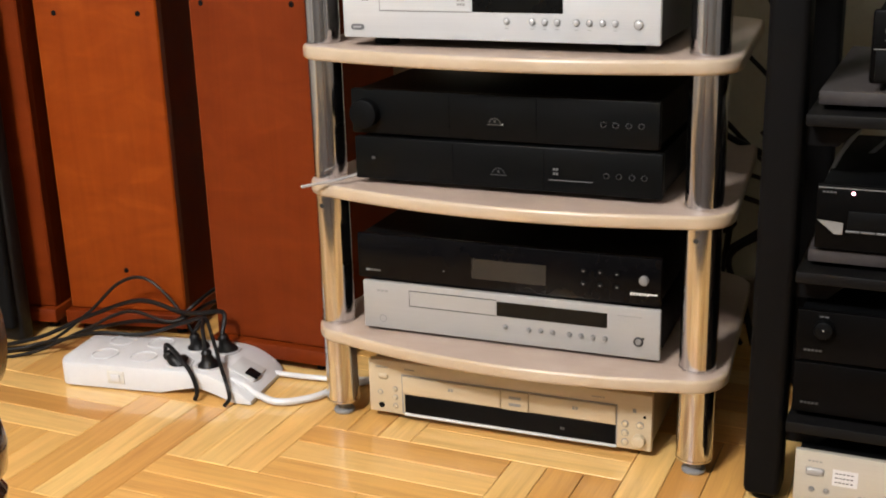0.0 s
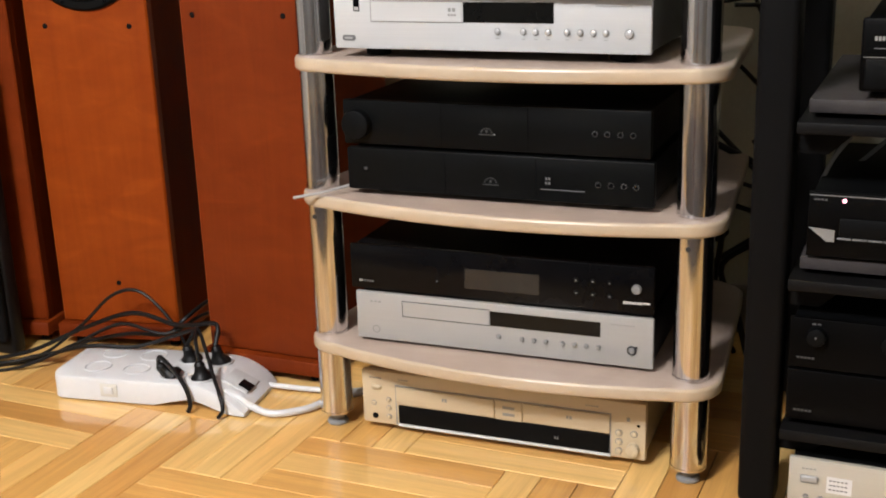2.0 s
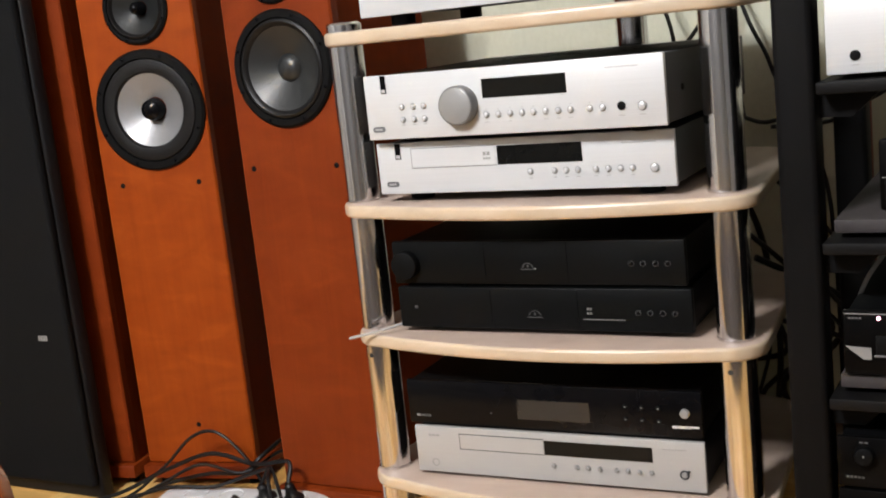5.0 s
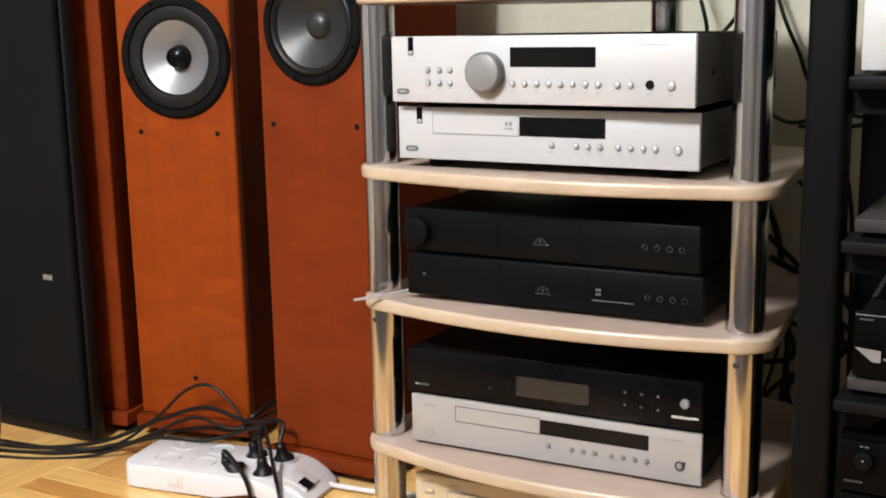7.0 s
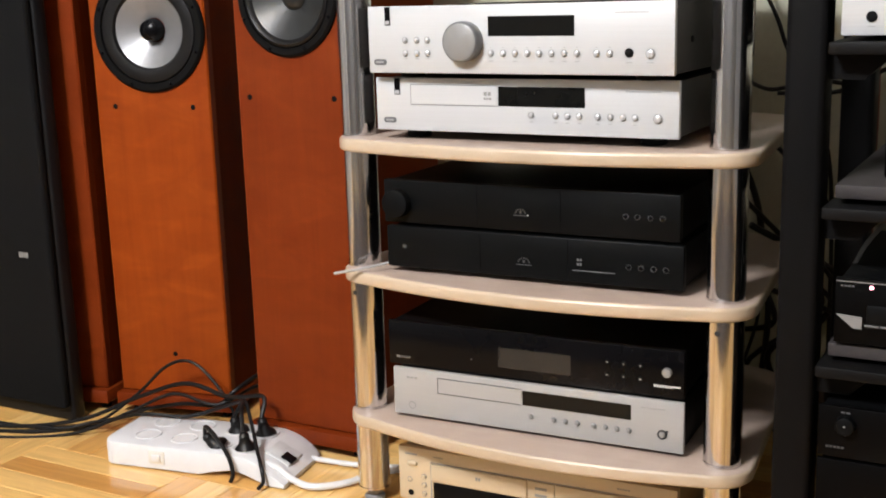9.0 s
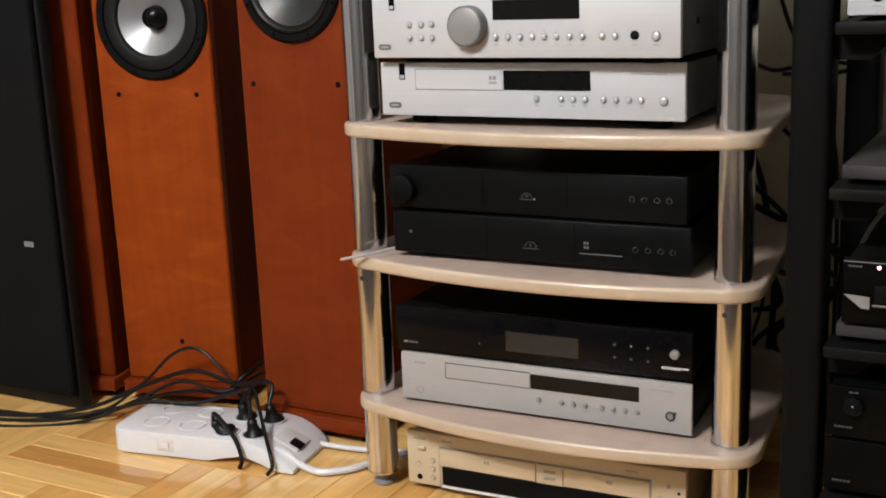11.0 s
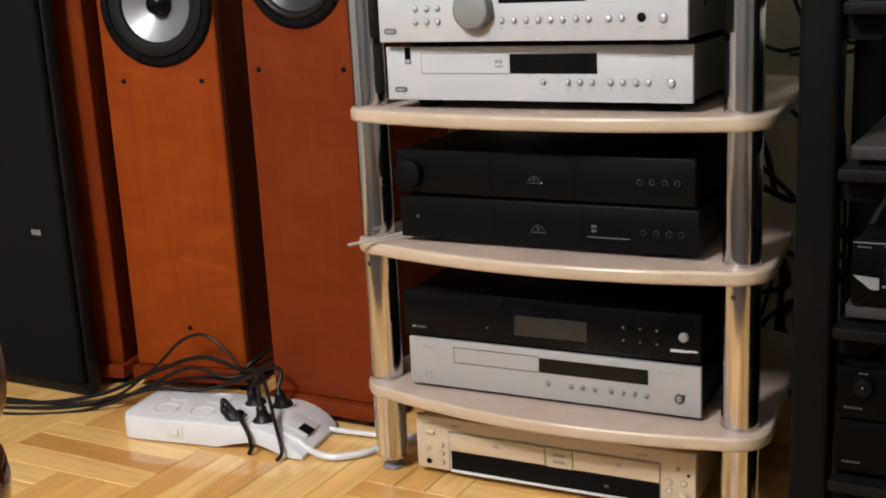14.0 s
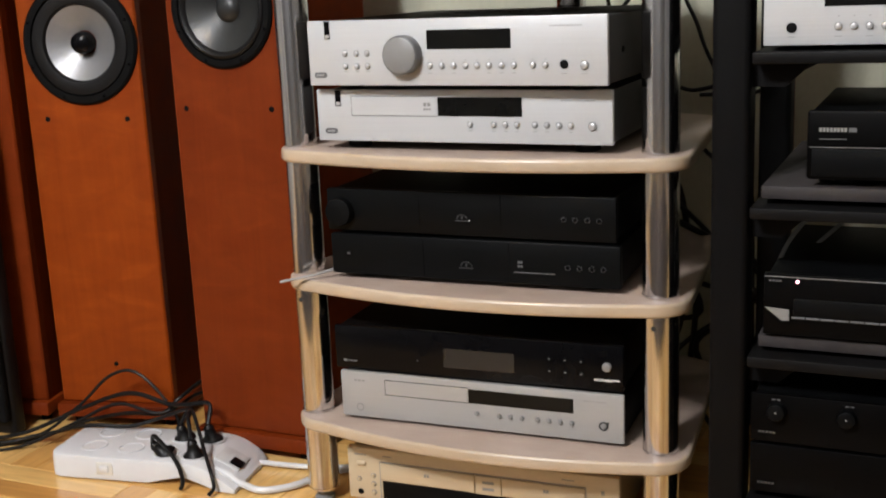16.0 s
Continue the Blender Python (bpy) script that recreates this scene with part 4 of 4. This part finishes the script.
def cable(points, r, mat, label, group=""):
    return single("cable", tube(points, r), mat, pose(0, 0, 0), label, "cable", group)


g = "cables round the strip"
cable([tips[0], ms @ Vector((0.002, -0.058, 0.082)), ms @ Vector((0.034, -0.070, 0.060)), ms @ Vector((0.054, -0.080, 0.038)), ms @ Vector((0.060, -0.084, 0.016)), ms @ Vector((0.056, -0.086, 0.004))], 0.0036, PLASTIC_BLACK, "thin black mains cable hanging over the strip", g)
cable([tips[1], ms @ Vector((0.046, -0.020, 0.098)), ms @ Vector((0.020, 0.030, 0.096)), ms @ Vector((-0.040, 0.055, 0.070)), ms @ Vector((-0.105, 0.050, 0.050)), ms @ Vector((-0.190, 0.045, 0.048)), (-0.66, 0.06, 0.020), (-0.80, 0.02, 0.004), (-1.40, -0.02, 0.004)], 0.0035, PLASTIC_BLACK, "black mains cable running back over the strip", g)
cable([tips[2], ms @ Vector((0.030, 0.020, 0.102)), ms @ Vector((0.058, -0.012, 0.082)), ms @ Vector((0.088, -0.052, 0.054)), ms @ Vector((0.112, -0.084, 0.036)), ms @ Vector((0.120, -0.094, 0.016)), ms @ Vector((0.112, -0.098, 0.004))], 0.0033, PLASTIC_BLACK, "thin black mains cable hanging over the strip", g)
cable([tips[3], ms @ Vector((0.050, 0.050, 0.100)), ms @ Vector((0.000, 0.060, 0.092)), (-0.42, 0.130, 0.082), (-0.50, 0.125, 0.095), (-0.60, 0.11, 0.06), (-0.72, 0.06, 0.012), (-0.90, -0.01, 0.004), (-1.40, -0.05, 0.004)], 0.004, PLASTIC_BLACK, "black mains cable in a tangle behind the strip", g)
cable([(-0.40, 0.150, 0.004), (-0.43, 0.148, 0.070), (-0.49, 0.142, 0.128), (-0.55, 0.136, 0.118), (-0.61, 0.11, 0.060), (-0.69, 0.06, 0.008), (-0.85, -0.02, 0.003), (-1.40, -0.08, 0.003)], 0.003, PLASTIC_BLACK, "thin black cable looped before a speaker", g)
cable([(-0.385, 0.30, 0.050), (-0.390, 0.19, 0.085), (-0.43, 0.122, 0.066), (-0.52, 0.115, 0.076), (-0.60, 0.08, 0.040), (-0.70, 0.02, 0.003), (-0.90, -0.06, 0.003), (-1.40, -0.10, 0.003)], 0.003, PLASTIC_BLACK, "thin black cable looped before a speaker", g)
cable([(-0.42, 0.34, 0.070), (-0.40, 0.22, 0.100), (-0.40, 0.14, 0.092), (-0.44, 0.134, 0.060), (-0.52, 0.130, 0.052), (-0.61, 0.11, 0.030), (-0.70, 0.05, 0.004), (-0.92, -0.04, 0.004), (-1.40, -0.07, 0.004)], 0.0035, PLASTIC_BLACK, "black cable in a tangle behind the strip", g)
cable([ms @ Vector((0.108, -0.056, 0.030)), ms @ Vector((0.132, -0.062, 0.026)), ms @ Vector((0.158, -0.066, 0.012)), (-0.155, 0.012, 0.008), (-0.115, 0.045, 0.008), (-0.085, 0.105, 0.008), (0.0, 0.20, 0.008)], 0.0058, PLASTIC_WHITE, "thick white mains cable on the parquet", g)
cable([ms @ Vector((0.140, 0.030, 0.008)), (-0.16, 0.112, 0.008), (-0.11, 0.122, 0.008), (-0.04, 0.15, 0.008), (0.05, 0.22, 0.008)], 0.0045, PLASTIC_WHITE, "white mains cable on the parquet", g)
cable([(0.020, 0.030, 0.388), (-0.020, -0.014, 0.380), (-0.046, -0.028, 0.3755), (-0.064, -0.031, 0.3715)], 0.0022, plain("grey_cable", (0.30, 0.29, 0.28), 0.4), "short grey cable end poking over the shelf edge")

# ---------------------------------------------------------------- turned furniture post near the camera
chair = thing("turned_post", place(0.2551, -0.952, 0, 0), "polished mahogany turned furniture post with a ribbed round knob", "furniture post")
prof = [(0.0, -0.030), (0.022, -0.030), (0.034, -0.026), (0.0385, -0.016), (0.037, -0.007), (0.0345, -0.004), (0.0375, 0.002), (0.0375, 0.010), (0.0345, 0.014), (0.0315, 0.016), (0.034, 0.021), (0.033, 0.029), (0.029, 0.033), (0.026, 0.034), (0.028, 0.039), (0.026, 0.046), (0.020, 0.050), (0.011, 0.051), (0.009, 0.054), (0.0, 0.055)]
axis = Vector((-0.36, -0.90, 0.10)).normalized().to_track_quat("Z", "Y").to_matrix().to_4x4()
part("knob", lathe([(q * 0.93, h * 0.93) for q, h in prof], (0, 0, 0.535), axis, 56), MAHOGANY, chair, "ribbed polished knob")
part("post", lathe([(0.0, 0.0125), (0.022, 0.0125), (0.026, 0.05), (0.018, 0.12), (0.024, 0.25), (0.029, 0.33), (0.022, 0.421), (0.020, 0.437), (0.028, 0.421), (0.030, 0.430), (0.026, 0.437), (0.032, 0.445), (0.034, 0.462), (0.031, 0.478), (0.022, 0.489), (0.017, 0.497), (0.016, 0.515), (0.0, 0.517)], (-0.015, 0.004, 0), None, 48), MAHOGANY, chair, "turned mahogany post")

# ---------------------------------------------------------------- chandelier behind the camera
lamp = thing("chandelier", pose(*LAMP_AT), "lit three-bulb chandelier with added brass shades that block upward light", "lamp")
BRASS = plain("aged_brass", (0.45, 0.30, 0.10), 0.35, 0.9)
part("stem", lathe([(0.0, 0.06), (0.02, 0.07), (0.012, 0.09), (0.008, 0.12), (0.008, ZC - LAMP_AT[2] - 0.03), (0.05, ZC - LAMP_AT[2] - 0.02), (0.05, ZC - LAMP_AT[2] - 0.001), (0, ZC - LAMP_AT[2] - 0.001)], (0, 0, 0), None, 24), BRASS, lamp)
for bx, by, bz in BULBS:
    part("arm", tube([(0, 0, 0.09), (bx * 0.5, by * 0.5, 0.075), (bx, by, 0.105), (bx, by, 0.075)], 0.006), BRASS, lamp)
    # unseen shades, added to keep the bulbs' light off the ceiling
    part("shade", lathe([(0.0, 0.074), (0.025, 0.072), (0.060, 0.055), (0.085, 0.020), (0.095, -0.020), (0.0945, -0.020), (0.083, 0.020), (0.058, 0.053), (0.0, 0.070)], (bx, by, bz), None, 28), BRASS, lamp, "bell-shaped brass shade, added to block upward light")

# ---------------------------------------------------------------- cables on the wall behind
g = "cables behind the racks"
for k, pts in enumerate((
        [(0.20, 0.58, 1.00), (0.24, 0.55, 0.85), (0.28, 0.52, 0.74), (0.30, 0.45, 0.60), (0.30, 0.42, 0.35), (0.35, 0.45, 0.01)],
        [(0.32, 0.58, 1.00), (0.36, 0.54, 0.84), (0.33, 0.50, 0.76), (0.30, 0.40, 0.70), (0.28, 0.36, 0.66)],
        [(0.35, 0.59, 0.88), (0.375, 0.575, 0.81), (0.399, 0.56, 0.751), (0.421, 0.56, 0.704), (0.435, 0.56, 0.664), (0.47, 0.55, 0.59), (0.52, 0.53, 0.45), (0.53, 0.52, 0.01)],
        [(0.395, 0.46, 0.615), (0.421, 0.50, 0.597), (0.448, 0.505, 0.599), (0.50, 0.51, 0.610), (0.56, 0.53, 0.60)],
        [(0.375 + 0.028 * math.cos(a * 0.9), 0.470 + 0.012 * math.sin(a * 1.7), 0.610 + 0.040 * math.sin(a * 0.9)) for a in range(20)],
        [(0.46, 0.40, 0.60), (0.54, 0.44, 0.60), (0.60, 0.46, 0.63), (0.66, 0.48, 0.66)],
        [(0.44, 0.40, 0.54), (0.52, 0.40, 0.46), (0.58, 0.42, 0.36), (0.60, 0.44, 0.20), (0.58, 0.46, 0.01)],
        [(0.45, 0.39, 0.34), (0.54, 0.40, 0.30), (0.59, 0.42, 0.18), (0.56, 0.44, 0.01)])):
    cable(pts, 0.0035, PLASTIC_BLACK, "black cable hanging behind the stand", g)
rng2 = random.Random(11)
for k in range(9):
    x0 = 0.28 + 0.035 * k
    z0 = rng2.choice((0.40, 0.46, 0.60, 0.30, 0.52))
    pts = [(x0 - 0.06, 0.38, z0)]
    for step in range(1, 5):
        pts.append((x0 + rng2.uniform(-0.05, 0.06), 0.44 + rng2.uniform(0.0, 0.10), z0 * (1 - step / 5) + rng2.uniform(-0.03, 0.05)))
    pts.append((x0 + rng2.uniform(-0.05, 0.05), 0.50, 0.005))
    cable(pts, rng2.uniform(0.003, 0.0055), PLASTIC_BLACK, "black cable hanging in a tangle behind the stand", g)
for pts in ([(0.660, 0.10, 0.47), (0.640, 0.08, 0.44), (0.628, 0.06, 0.40), (0.634, 0.06, 0.36)], [(0.665, 0.12, 0.36), (0.635, 0.10, 0.335), (0.622, 0.08, 0.310), (0.640, 0.1, 0.29)], [(0.70, 0.2, 0.45), (0.645, 0.14, 0.405), (0.620, 0.10, 0.395)]):
    cable(pts, 0.0028, plain("pale_cable", (0.35, 0.35, 0.34), 0.45), "pale cable looped beside a rack shelf", g)

# ---------------------------------------------------------------- parquet
UW, UL, PW = 0.158, 0.316, 0.158 / 3
OX, OY = -0.071, -0.183
gap = 0.00045


def plank_mesh(length, width):
    return mesh_of("parquet_plank", box(-length / 2 + gap, -width / 2 + gap, -0.006, length / 2 - gap, width / 2 - gap, 0.0, 0.0008, 1), OAK)


PLANK = plank_mesh(UL, PW)
rng = random.Random(5)
near, rest = [], []
for k in range(-30, 31):
    for b in range(-12, 13):
        hx, hy = OX + k * UW + b * 2 * UL, OY + k * UW
        for r in range(3):
            for cx, cy, turned in ((hx + UL / 2, hy + PW * (r + 0.5), 0), (hx + UL + PW * (r + 0.5), hy + UW - UL / 2, 1)):
                if X0 - 0.05 < cx < X1 + 0.05 and Y0 - 0.05 < cy < Y1 + 0.05:
                    (near if (-1.1 < cx < 0.9 and -0.75 < cy < 0.35) else rest).append((cx, cy, turned))
for cx, cy, turned in near:
    ob = new("parquet_plank", PLANK)
    ob.matrix_world = pose(cx, cy, rng.uniform(-0.0003, 0.0003), rng.uniform(-0.15, 0.15), 0, 90 * turned + 180 * rng.randint(0, 1))
    ob.parent = floor
verts, faces = [], []
for cx, cy, turned in rest:
    lx, ly = ((UL, PW) if not turned else (PW, UL))
    lx, ly = lx / 2 - gap, ly / 2 - gap
    n = len(verts)
    verts += [(cx + sx * lx, cy + sy * ly, z) for z in (-0.006, 0.0) for sx, sy in ((-1, -1), (1, -1), (1, 1), (-1, 1))]
    faces += [(n + 4, n + 5, n + 6, n + 7), (n, n + 1, n + 5, n + 4), (n + 1, n + 2, n + 6, n + 5), (n + 2, n + 3, n + 7, n + 6), (n + 3, n, n + 4, n + 7)]
me = bpy.data.meshes.new("parquet_rest")
me.from_pydata(verts, [], faces)
me.materials.append(OAK_JOINED)
ob = new("parquet_rest", me)
ob.parent = floor
tagged(ob, "golden oak parquet further off", kind="stuff")
